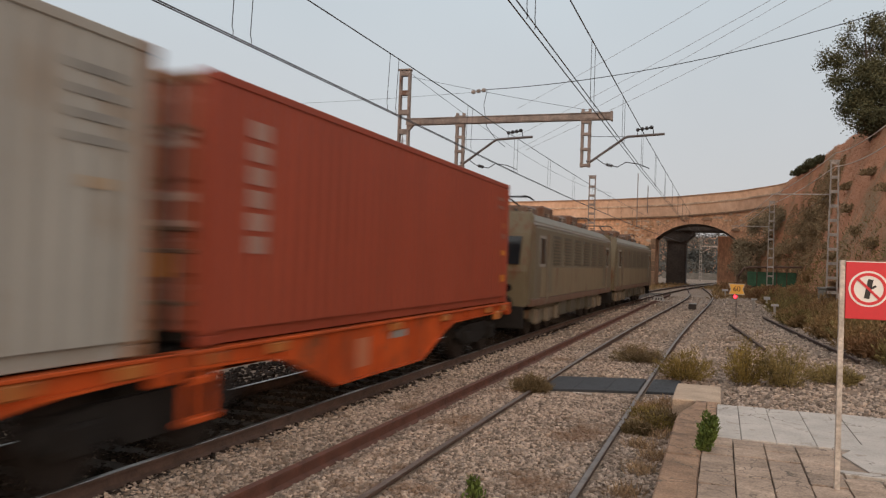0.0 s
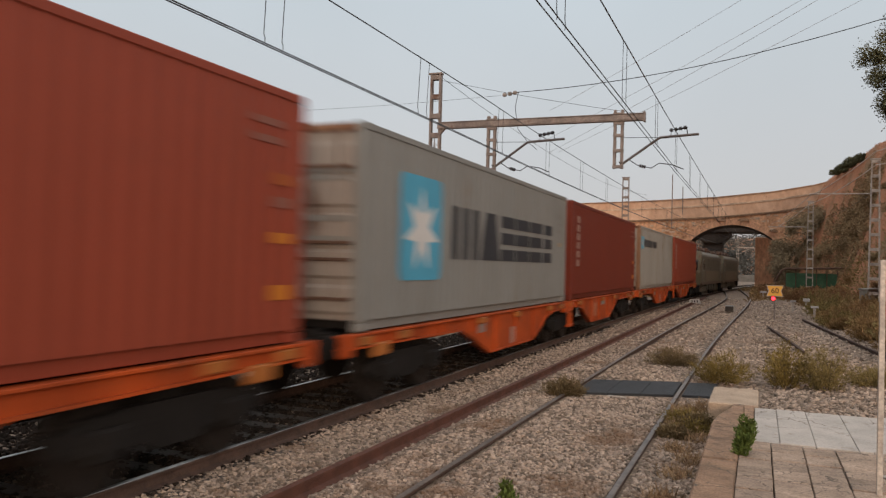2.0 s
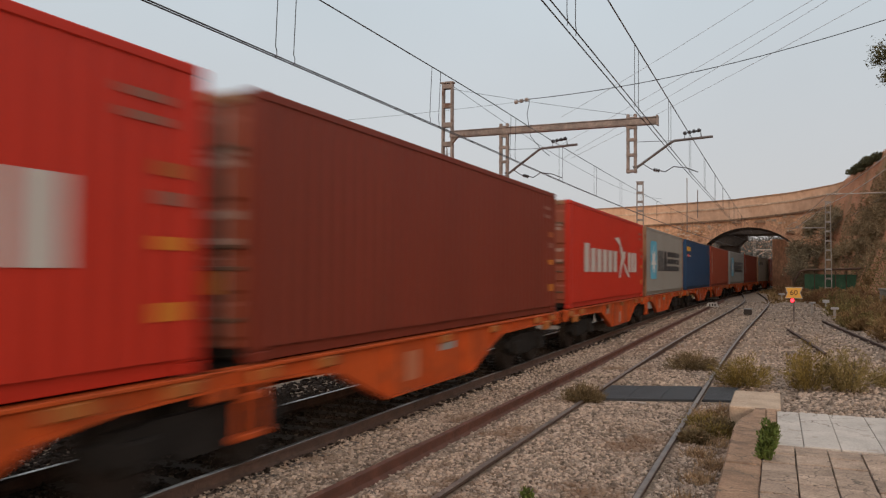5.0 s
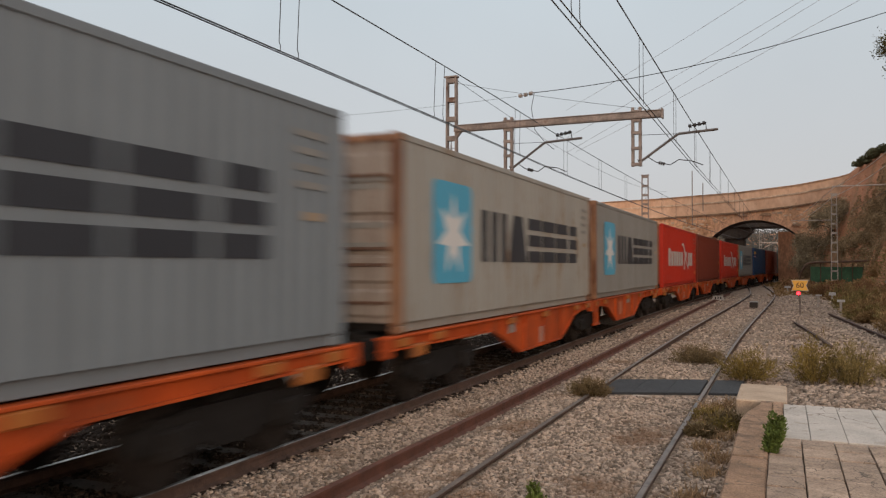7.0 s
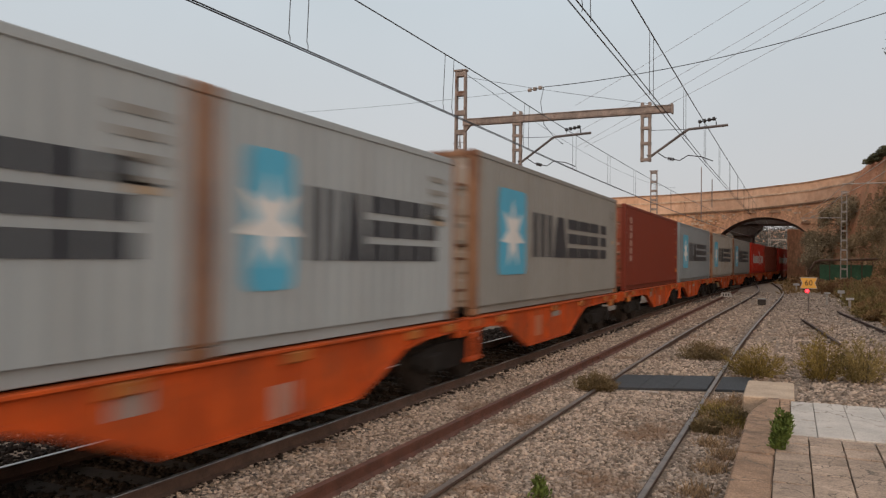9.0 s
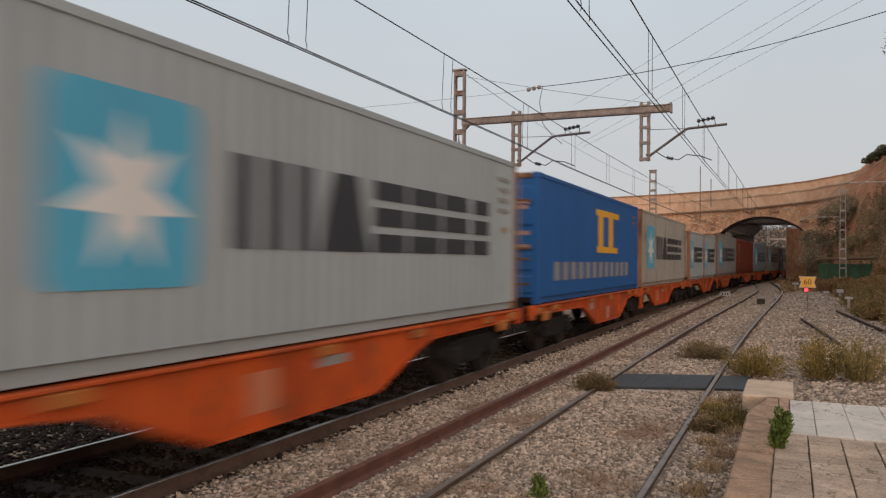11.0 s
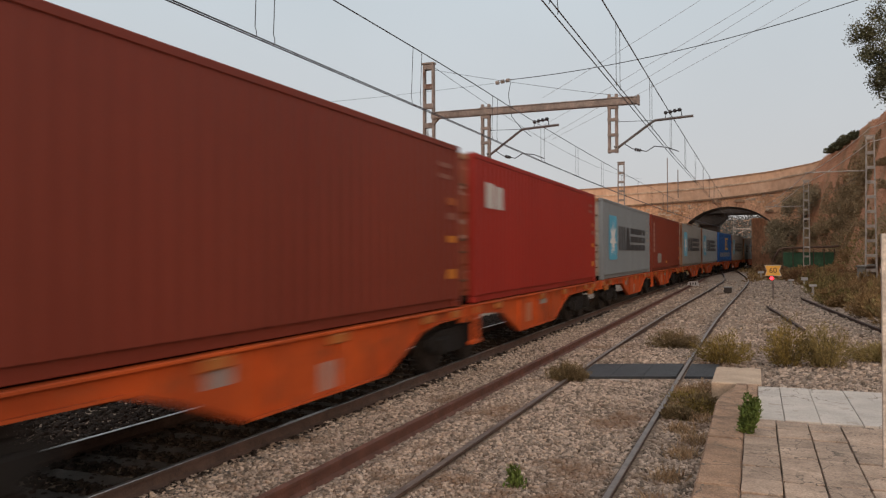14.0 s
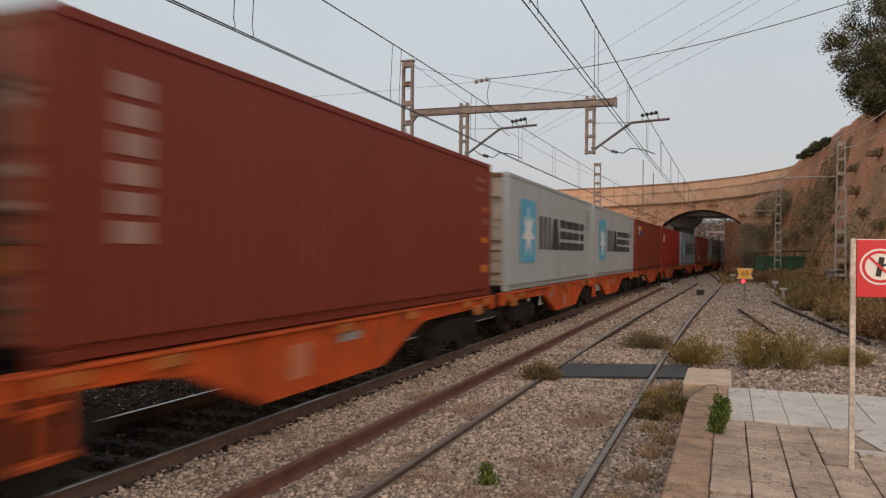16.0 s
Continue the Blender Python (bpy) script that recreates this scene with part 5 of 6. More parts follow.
def build_small_track_things():
    m = empty("clearance_marker", pose(-3.78, 52.6, -0.05))
    part("block", prism_y(bmesh.new(), [(-0.37, 0), (0.37, 0), (0.28, 0.27), (-0.28, 0.27)], -0.12, 0.12), "mark_white", m)
    for k in (-0.16, 0.0, 0.16):
        part("dark_bar", box(bmesh.new(), k - 0.03, k + 0.03, -0.126, -0.118, 0.06, 0.21), "iron_dark", m, "dark painted bar")
    tagged(m, "white trapezoid clearance marker with dark bars between tracks", "railway marker")
    b = empty("track_box", pose(-1.40, 44.0, -0.06))
    part("body", box(bmesh.new(), -0.2, 0.2, -0.25, 0.25, 0, 0.28, 0.03), "concrete_dark", b)
    part("lid", box(bmesh.new(), -0.22, 0.22, -0.27, 0.27, 0.28, 0.32, 0.012), "plate_grey", b)
    tagged(b, "small dark metal equipment box between the rails", "equipment box")
    for x, y, w, h in ((2.55, 49.0, 0.46, 0.22), (2.35, 38.5, 0.42, 0.13), (1.7, 45.0, 0.4, 0.10), (0.35, 66.0, 0.6, 0.2), (0.9, 74.0, 0.5, 0.18)):
        z = float(land(x, y))
        p = empty("marker_post", pose(x, y, z, 0, 0, random.uniform(-12, 12)))
        part("post", box(bmesh.new(), -0.05, 0.05, -0.04, 0.04, -0.1, 0.62, 0.01), "mast_pale", p)
        part("plate", box(bmesh.new(), -w * 0.38, w * 0.38, -0.07, -0.04, 0.65 - h * 0.8, 0.65, 0.01), "mark_white", p, "pale small plate")
        tagged(p, "short pale marker post with a small plate in the weeds", "marker post", group="marker posts by the track")


# ---- overhead line ----
def ladder_mast(name, x, y, z0, h, w0, w1, mat, step=0.62, label="", across=True, depth=0.16):
    m = empty(name, pose(x, y, z0))
    n = int(h / step)
    for s in (1, -1):
        bm = bmesh.new()
        d = depth / 2
        c = [(s * w0 / 2, 0), (s * w1 / 2, h)]
        lo = [bm.verts.new((c[0][0] + a, b, 0)) for a, b in ((-0.035, -d), (0.035, -d), (0.035, d), (-0.035, d))]
        hi = [bm.verts.new((c[1][0] + a, b, h)) for a, b in ((-0.03, -d), (0.03, -d), (0.03, d), (-0.03, d))]
        bm.faces.new(lo[::-1])
        bm.faces.new(hi)
        for i in range(4):
            bm.faces.new((lo[i], lo[(i + 1) % 4], hi[(i + 1) % 4], hi[i]))
        part("upright", bm, mat, m)
    for k in range(n + 1):
        z = 0.25 + k * (h - 0.35) / n
        w = w0 + (w1 - w0) * z / h
        part("batten", box(bmesh.new(), -w / 2 - 0.02, w / 2 + 0.02, -depth / 2 - 0.008, -depth / 2 + 0.004, z - 0.075, z + 0.075), mat, m)
        part("batten", box(bmesh.new(), -w / 2 - 0.02, w / 2 + 0.02, depth / 2 - 0.004, depth / 2 + 0.008, z - 0.075, z + 0.075), mat, m)
    part("mast_cap", box(bmesh.new(), -w1 / 2 - 0.08, w1 / 2 + 0.06, -depth / 2 - 0.02, depth / 2 + 0.02, h, h + 0.05), mat, m)
    return tagged(m, label, "catenary mast", group="catenary masts")


CONTACT_Z, MESS_Z = 4.95, 6.05


def insulator_string(bm, a, b, r=0.055, n=5):
    a, b = Vector(a), Vector(b)
    for k in range(n):
        p, q = a.lerp(b, (k + 0.15) / n), a.lerp(b, (k + 0.75) / n)
        tube(bm, [p, q], r, 8)
    tube(bm, [a, b], 0.018, 6)
    return bm


def build_gantry(Y, k, x_mast=-9.72, x_end=-3.13):
    """One-sided portal: a mast, a beam over the tracks, two hanging frames, each with a cantilever."""
    ladder_mast("catenary_mast", x_mast, Y, float(land(x_mast, Y)) - 0.1, 8.45, 0.36, 0.30, "galvanised", 0.62, "weathered steel ladder mast of the overhead line")
    g = empty("catenary_beam", pose(0, Y, 0))
    bm = bmesh.new()
    box(bm, x_mast + 0.1, x_end, -0.09, 0.09, 6.44, 6.60, 0.01)
    box(bm, x_mast + 0.1, x_end, -0.11, 0.11, 6.415, 6.435)
    box(bm, x_mast + 0.1, x_end, -0.11, 0.11, 6.605, 6.625)
    box(bm, x_end - 0.03, x_end + 0.02, -0.12, 0.12, 6.38, 6.66)
    part("beam", bm, "galvanised", g, "weathered steel beam")
    prism = prism_y(bmesh.new(), [(x_mast + 0.15, 6.2), (x_mast + 0.35, 6.42), (x_mast + 0.15, 6.42)], -0.06, 0.06)
    part("gusset", prism, "galvanised", g)
    for xs, xe in ((-7.80, -5.48), (-3.87, -1.62)):
        xs += k
        xe += k
        h = part("hanger", box(bmesh.new(), xs - 0.15, xs + 0.15, -0.10, 0.10, 6.63, 6.66), "galvanised", g)
        for s in (-0.105, 0.105):
            part("hanger_post", box(bmesh.new(), xs + s - 0.04, xs + s + 0.04, -0.06, 0.06, 5.02, 6.75, 0.004), "galvanised", h)
        for z in (5.08, 5.55, 6.0, 6.36):
            part("hanger_batten", box(bmesh.new(), xs - 0.15, xs + 0.15, -0.075, 0.075, z - 0.04, z + 0.04), "galvanised", h)
        arm = bmesh.new()
        tube(arm, [(xs + 0.12, 0, 5.16), (xs + 1.12, 0, 5.86), (xs + 1.20, 0, 5.90), (xe, 0, 5.96)], 0.038, 8)
        c = part("cantilever_arm", arm, "tube_steel", g, "bent tubular arm")
        part("insulator", insulator_string(bmesh.new(), (xs + 0.05, 0, 5.16), (xs + 0.12, 0, 5.2), 0.07, 2), "insulator", c)
        ic = bmesh.new()
        x0 = xe - 0.55
        tube(ic, [(x0 - 0.22, 0, 5.93), (x0 - 0.20, 0, 6.10), (x0 + 0.22, 0, 6.14), (x0 + 0.24, 0, 5.95)], 0.018, 6)
        insulator_string(ic, (x0 - 0.26, 0, 6.09), (x0 + 0.24, 0, 6.17), 0.055, 4)
        part("insulator", ic, "insulator", c, "dark stacked insulator")
        reg = bmesh.new()
        tube(reg, [(xs + 0.32, 0, 5.28), (xs + 0.55, 0, 5.12), (xs + 0.95, 0, 5.02), (xs + 1.18, 0, 5.16), (xs + 1.55, 0, 5.10), (xs + 1.85, 0, 4.97)], 0.015, 6)
        insulator_string(reg, (xs + 0.62, 0, 5.10), (xs + 0.80, 0, 5.05), 0.05, 3)
        part("registration_arm", reg, "insulator", c, "thin steady arm with insulator")
        part("stay_wire", tube(bmesh.new(), [(xs + 0.12, 0, 5.93), (xs + 1.25, 0, 5.90)], 0.008, 5), "wire_dark", c)
    tagged(g, "steel portal beam with hanging frames and cantilevers over tracks", "catenary beam", group="catenary beams")


def sagged(a, b, sag, n=24):
    a, b = Vector(a), Vector(b)
    return [a.lerp(b, i / n) - Vector((0, 0, sag * 4 * (i / n) * (1 - i / n))) for i in range(n + 1)]


def build_catenary():
    ends = [-22.0, 23.0, 68.0, 113.0]
    for kx, mz, sag in ((1, 6.05, 0.03), (0, 6.07, 0.05)):
        w = empty("overhead_wire")

        def line_x(y, high=0):
            if kx:
                return float(main_x(y)) + 0.14 + (0.04 * high + 0.09) * float(smooth01((23 - y) / 8))
            return float(np.interp(y, [-22, 8, 23, 68, 113], [-2.1, -2.18, -2.25, -2.15, -2.2]))
        ys = np.arange(-22, 113.1, 3.0)
        for d in (-0.028, 0.028) if kx else (-0.042, 0.042):
            part("contact_wire", tube(bmesh.new(), [(line_x(y) + d, y, CONTACT_Z) for y in ys], 0.010 if kx else 0.0085, 5), "wire_dark", w)
        mess = []
        for y in ys:
            i = min(2, int((y + 22) // 45))
            f = (y - ends[i]) / 45
            mess.append((line_x(y, 1), y, mz - sag * 4 * f * (1 - f)))
        part("messenger_wire", tube(bmesh.new(), mess, 0.011, 5), "wire_dark", w)
        for y in np.arange(-1.03 if kx else -0.40, 110, 4.98 if kx else 4.75):
            for q in (0.0, -0.42):
                yy = float(y + q)
                zc, x = float(np.interp(yy, [p[1] for p in mess], [p[2] for p in mess])), line_x(yy)
                bm = tube(bmesh.new(), [(line_x(yy, 1), yy, zc), (x, yy, CONTACT_Z + 0.13), (x, yy + 0.03, CONTACT_Z + 0.09), (x, yy + 0.03, CONTACT_Z + 0.03), (x, yy, CONTACT_Z)], 0.006, 4)
                part("dropper", bm, "wire_dark", w)
        tagged(w, "dark overhead contact wire with messenger and droppers", "overhead wire", group="overhead wires")


def build_other_wires():
    def wire(pts, r, mat, label):
        tagged(part("aerial_wire", tube(bmesh.new(), pts, r, 5), mat), label, "wire", group="aerial wires")
    # cross wire with insulator, from the far mast side over the tracks
    f = empty("feeder_wire")
    part("wire", tube(bmesh.new(), sagged((-8.35, 27.5, 8.50), (5.2, 26.0, 10.2), 0.46), 0.014, 5), "wire_dark", f)
    part("thin_wire", tube(bmesh.new(), sagged((-28.0, 30.0, 9.1), (-9.0, 27.5, 8.42), 0.2), 0.006, 5), "wire_dark", f)
    bm = bmesh.new()
    insulator_string(bm, (-8.95, 27.5, 8.42), (-8.35, 27.5, 8.50), 0.075, 3)
    part("insulator", bm, "insulator_pale", f, "pale glass disc insulators")
    part("jumper", tube(bmesh.new(), [(-8.33, 27.5, 8.50), (-8.38, 27.3, 7.9), (-8.1, 26.8, 7.0), (-7.5, 26.0, 6.4), (-6.9, 25.0, 5.98)], 0.012, 5), "wire_dark", f)
    tagged(f, "dark feeder wire with insulators crossing above the tracks", "wire")
    wire(sagged((-9.7, 23.0, 8.2), (-9.0, 68.0, 8.4), 0.8), 0.008, "wire_dark", "thin dark wire along the masts")
    wire(sagged((-9.6, 23.0, 8.0), (-3.3, 23.0, 6.62), 0.05), 0.006, "wire_dark", "thin dark stay wire")
    for dz in (0.0, -0.7):
        wire(sagged((4.85, 12.0, 7.5 + dz), (5.46, 45.0, 8.42 + dz), 0.75), 0.022, "wire_pale", "pale wire strung along the slope masts")
        wire(sagged((5.46, 45.0, 8.42 + dz), (3.9, 72.0, 8.6 + dz), 0.2), 0.026, "wire_pale", "pale wire strung along the slope masts")
        wire(sagged((3.9, 72.0, 8.6 + dz), (1.2, 100.2, 7.7 + dz), 0.2), 0.026, "wire_pale", "pale wire strung from the mast to the bridge")
    for x, y, z, w in ((5.3, 45.0, 6.25, 2.9), (3.8, 72.0, 5.95, 3.1)):
        wire([(x, y, z), (x - w, y, z)], 0.035, "mast_pale", "thin pale bracket rod reaching out from the slope mast")
    wire(sagged((3.8, 72.0, 5.9), (5.4, 45.0, 6.3), 0.1), 0.008, "wire_dark", "thin dark wire along the slope masts")
    # distant transmission lines high over the valley
    for a, b in (((-12.1, 75.0, 21.6), (4.1, 60.0, 25.4)),
                 ((-11.5, 75.0, 19.0), (6.3, 60.0, 23.9)),
                 ((-10.7, 75.0, 18.2), (7.7, 60.0, 24.1)),
                 ((-8.8, 75.0, 18.1), (11.2, 60.0, 23.9))):
        a, b = Vector(a), Vector(b)
        wire(sagged(a - (b - a) * 0.6, b + (b - a) * 0.8, 0.5), 0.016, "wire_far", "distant pale transmission line")


# ---- the bridge ----
ARCH_X, ARCH_HALF, SPRING_Z, CROWN_Z, BR_Y, BR_D = -3.05, 4.75, 5.72, 7.62, 100.0, 6.5


def bridge_top(x):
    return float(np.interp(x, [-40, -14, -5, 1.6, 6.3, 9, 16], [9.6, 10.4, 10.85, 11.5, 12.3, 13.2, 14.6]))


def arch_z(x):
    u = (x - ARCH_X) / ARCH_HALF
    if abs(u) >= 1:
        return -0.6
    rise = CROWN_Z - SPRING_Z
    R = (ARCH_HALF ** 2 + rise ** 2) / (2 * rise)
    return CROWN_Z - R + math.sqrt(R * R - (x - ARCH_X) ** 2)


def build_bridge():
    br = tagged(empty("road_bridge", pose(0, BR_Y, 0)), "old brick and stone arch road bridge lit by evening light", "bridge")
    xs = sorted(set([-40, -30, -22, -16, -12, -10] + list(np.linspace(ARCH_X - ARCH_HALF, ARCH_X + ARCH_HALF, 33)) + [2.4, 4, 6.3, 9, 12, 16]))
    bm = bmesh.new()
    e = 1e-6
    cols, soffit = [], []
    for x in xs:
        inside = abs(x - ARCH_X) < ARCH_HALF - e
        cols.append((x, arch_z(x) if inside else -0.6, bridge_top(x) - 2.3))
    def quad(*p):
        bm.faces.new([bm.verts.new(q) for q in p])
    for (xa, la, ta), (xb, lb, tb) in zip(cols, cols[1:]):
        in_arch = xa > ARCH_X - ARCH_HALF - e and xb < ARCH_X + ARCH_HALF + e
        if in_arch:
            la = max(la, SPRING_Z) if la < 0 else la
            lb = max(lb, SPRING_Z) if lb < 0 else lb
        quad((xa, 0, la), (xb, 0, lb), (xb, 0, tb), (xa, 0, ta))
        quad((xa, BR_D, la), (xa, BR_D, ta), (xb, BR_D, tb), (xb, BR_D, lb))
        quad((xa, 0, ta), (xb, 0, tb), (xb, BR_D, tb), (xa, BR_D, ta))
        if in_arch:
            soffit.append(((xa, 0.0, la), (xa, BR_D, la), (xb, BR_D, lb), (xb, 0.0, lb)))
    for x in (ARCH_X - ARCH_HALF, ARCH_X + ARCH_HALF):
        quad((x, 0, -0.6), (x, BR_D, -0.6), (x, BR_D, SPRING_Z), (x, 0, SPRING_Z))
    bmesh.ops.remove_doubles(bm, verts=bm.verts, dist=1e-4)
    part("spandrel_wall", bm, "brick_face", br, "rough orange-brown stone and brick face")
    bs = bmesh.new()
    for q in soffit:
        bs.faces.new([bs.verts.new(v) for v in q])
    bmesh.ops.remove_doubles(bs, verts=bs.verts, dist=1e-4)
    # vault faces get the dark brick so the underside reads as shaded
    part("arch_vault", bs, "shaded_brick", br, "brick underside of the arch, shade put into its dark colour")

    def band(name, z0, z1, y0, y1, mat, lab=""):
        b2 = bmesh.new()
        st = list(np.arange(-40, 16.1, 1.0))
        rings = []
        for x in st:
            t = bridge_top(x)
            rings.append([b2.verts.new((x, y, t + z)) for y, z in ((y0, z0), (y1, z0), (y1, z1), (y0, z1))])
        for a, b in zip(rings, rings[1:]):
            for i in range(4):
                b2.faces.new((a[i], a[(i + 1) % 4], b[(i + 1) % 4], b[i]))
        b2.faces.new(rings[0])
        b2.faces.new(rings[-1][::-1])
        part(name, b2, mat, br, lab)
    band("frieze", -2.26, -0.98, -0.10, BR_D + 0.1, "parapet_render")
    band("ledge", -2.46, -2.26, -0.26, BR_D + 0.22, "stone_ring", "projecting brown stone ledge")
    band("parapet_course", -0.98, -0.80, -0.20, 0.3, "stone_pale", "pale stone course")
    band("parapet", -0.80, 0.0, -0.08, 0.30, "parapet_render")
    band("parapet", -0.80, 0.0, BR_D - 0.3, BR_D + 0.08, "parapet_render")
    band("parapet_coping", 0.0, 0.16, -0.16, 0.38, "stone_ring")
    rise = CROWN_Z - SPRING_Z
    R = (ARCH_HALF ** 2 + rise ** 2) / (2 * rise)
    zc, a0 = CROWN_Z - R, math.asin(ARCH_HALF / R)
    n = 27
    for k in range(n):
        a, b = -a0 + 2 * a0 * k / n + 0.004, -a0 + 2 * a0 * (k + 1) / n - 0.004
        ro = R + 0.62 + random.uniform(-0.04, 0.08)
        pts = [(ARCH_X + r * math.sin(q), zc + r * math.cos(q)) for r, q in ((R - 0.02, a), (R - 0.02, b), (ro, b), (ro, a))]
        part("arch_stone", prism_y(bmesh.new(), pts, -0.03 - random.uniform(0, 0.05), 0.25), "brick_parapet", br)
    for s in (1, -1):
        x = ARCH_X + s * ARCH_HALF
        for j in range(9):
            w = 0.55 + 0.25 * (j % 2)
            xa, xb = sorted((x - s * 0.02, x + s * w))
            part("quoin_stone", box(bmesh.new(), xa, xb, -0.06 - 0.03 * (j % 2), 0.3, -0.4 + j * 0.68, 0.24 + j * 0.68, 0.03), "stone_ring", br)
    # rough rubble courses of the spandrel, and broken stones hanging over the crown
    for k in range(300):
        x = random.uniform(-13.5, 5.5)
        z = random.uniform(4.6, bridge_top(x) - 2.55)
        d = math.hypot(x - ARCH_X, z - zc)
        if abs(x - ARCH_X) < ARCH_HALF + 0.7 and d < R + 0.85:
            continue
        w, h = random.uniform(0.18, 0.5), random.uniform(0.12, 0.26)
        q = [(x - w / 2, z - h / 2 + random.uniform(-0.05, 0.05)), (x + w / 2 + random.uniform(-0.08, 0.05), z - h / 2), (x + w / 2, z + h / 2 + random.uniform(-0.06, 0.04)), (x - w / 2 + random.uniform(-0.05, 0.1), z + h / 2)]
        part("rubble_stone", prism_y(bmesh.new(), q, -random.uniform(0.04, 0.12), 0.1), "stone_pale" if k % 3 else "brick_parapet", br)
    for x, w in ((-4.4, 1.1), (-1.8, 1.3), (1.5, 1.0)):
        z = arch_z(min(x, ARCH_X + ARCH_HALF - 0.6)) + 0.62
        part("broken_stone", prism_y(bmesh.new(), [(x - w / 2, z), (x + w / 2, z - 0.05), (x + w * 0.42, z + 0.22), (x, z + 0.34), (x - w * 0.4, z + 0.2)], -0.32, 0.05), "stone_ring", br, "dark broken stone")
    for z in (2.1, 1.35):
        part("abutment_ledge", box(bmesh.new(), 1.75, 5.2, -0.35, 0.0, z, z + 0.22, 0.03), "pipe_brown", br, "brown ledge on the abutment")
    # second deck and pier just behind
    pier = tagged(empty("bridge_pier", pose(-5.6, 117, -0.3)), "dark concrete pier of a second deck behind the arch", "bridge pier")
    part("shaft", box(bmesh.new(), -1.75, 0.85, -2.5, 2.5, 0, 7.6, 0.2), "concrete_dark", pier)
    part("cap", prism_y(bmesh.new(), [(-1.75, 6.2), (0.85, 6.2), (1.9, 7.2), (1.9, 7.68), (-2.8, 7.68), (-2.8, 7.2)], -2.8, 2.8), "concrete_dark", pier, "flared concrete cap")
    deck = tagged(empty("bridge_deck", pose(0, 117, 7.4)), "dark concrete road deck behind the arch bridge", "bridge")
    part("slab", box(bmesh.new(), -34, 14, -3.2, 3.2, 0.0, 0.9, 0.05), "concrete_dark", deck)
    part("abutment", box(bmesh.new(), -0.5, 1.9, -8.5, -3.3, -7.7, -0.9, 0.05), "brick_parapet", deck, "reddish side wall under the deck")
    for x in (-10.1, -8.85):
        p = tagged(empty("bridge_pole", pose(x, BR_Y - 0.35, bridge_top(x) - 0.3)), "thin dark pole rising above the bridge parapet", "pole", group="poles on the bridge")
        part("pole_shaft", tube(bmesh.new(), [(0, 0, -3.2 if x < -10 else -1.5), (0, 0, 3.5 if x < -10 else 1.9)], 0.055, 8), "galvanised", p)


# ---- plants ----
RNG = np.random.default_rng(7)


def blob_points(n, r, squash=1.0, clumps=14, shell=0.55):
    c = RNG.normal(size=(clumps, 3))
    c /= np.linalg.norm(c, axis=1)[:, None]
    c *= RNG.uniform(0.35, 1.0, (clumps, 1)) * r * 0.72
    c[:, 2] = np.abs(c[:, 2]) * squash
    k = RNG.integers(0, clumps, n)
    d = RNG.normal(size=(n, 3))
    d /= np.linalg.norm(d, axis=1)[:, None]
    return c[k] + d * (r * 0.42 * RNG.uniform(shell, 1.0, (n, 1)) ** 0.5), c


def shrub(name, x, y, r, h, mat, label, n=900, size=0.09, z=None, upright=0.5, aspect=2.6, group=""):
    z = float(land(x, y)) if z is None else z
    s = empty(name, pose(x, y, z - 0.03, 0, 0, RNG.uniform(0, 360)))
    pts, cl = blob_points(n, r, h / r)
    pts[:, 2] = np.maximum(pts[:, 2] * 1.0, 0.0) * (h / (np.abs(pts[:, 2]).max() + 1e-6))
    bm = bmesh.new()
    for c in cl[:10]:
        tube(bm, [(0, 0, 0), (c[0] * 0.5, c[1] * 0.5, max(0.05, c[2] * 0.4)), (c[0], c[1], max(0.1, min(h, c[2])))], 0.012 * r + 0.003, 4, 0.003)
    tagged(part("stem", bm, "bark", s), kind="stuff")
    part_mesh("leaves", leaves_mesh("leaves", pts, size, mat, RNG, aspect, upright), s)
    return tagged(s, label, "shrub", group=group)


def feathery_shrub(name, x, y, r, h, mat, label, n=5200, sprays=90, z=None, group="", size=0.055):
    """A broom-like shrub: thin sprays fanning out from the ground, set with fine leaves."""
    z = float(land(x, y)) if z is None else z
    s = empty(name, pose(x, y, z - 0.03))
    a, q = RNG.uniform(0, 2 * math.pi, sprays), np.sqrt(RNG.uniform(0, 1, sprays))
    base = np.stack([np.cos(a) * q * r * 0.35, np.sin(a) * q * r * 0.35, np.zeros(sprays)], 1)
    tip = np.stack([np.cos(a) * q * r, np.sin(a) * q * r, h * (1.05 - 0.55 * q ** 2) * RNG.uniform(0.6, 1.08, sprays)], 1) + RNG.normal(size=(sprays, 3)) * 0.06 * r
    tip[:, 2] = np.maximum(tip[:, 2], 0.08)
    bm = bmesh.new()
    for k in range(0, sprays, 4):
        tube(bm, [base[k], (base[k] + tip[k]) / 2 + np.array([0, 0, 0.04 * h]), tip[k]], 0.006, 3, 0.002)
    part("stem", bm, "bark", s)
    k = RNG.integers(0, sprays, n)
    u = RNG.uniform(0.08, 1.0, (n, 1)) ** 0.8
    p = base[k] + (tip[k] - base[k]) * u + RNG.normal(size=(n, 3)) * np.array([0.035, 0.035, 0.02])
    d = tip[k] - base[k]
    d = d / np.linalg.norm(d, axis=1)[:, None]
    p[:, 2] = np.maximum(p[:, 2], 0.01)
    part_mesh("foliage", leaves_mesh("foliage", p, size, mat, RNG, 4.0, dirs=d), s)
    return tagged(s, label, "shrub", group=group)


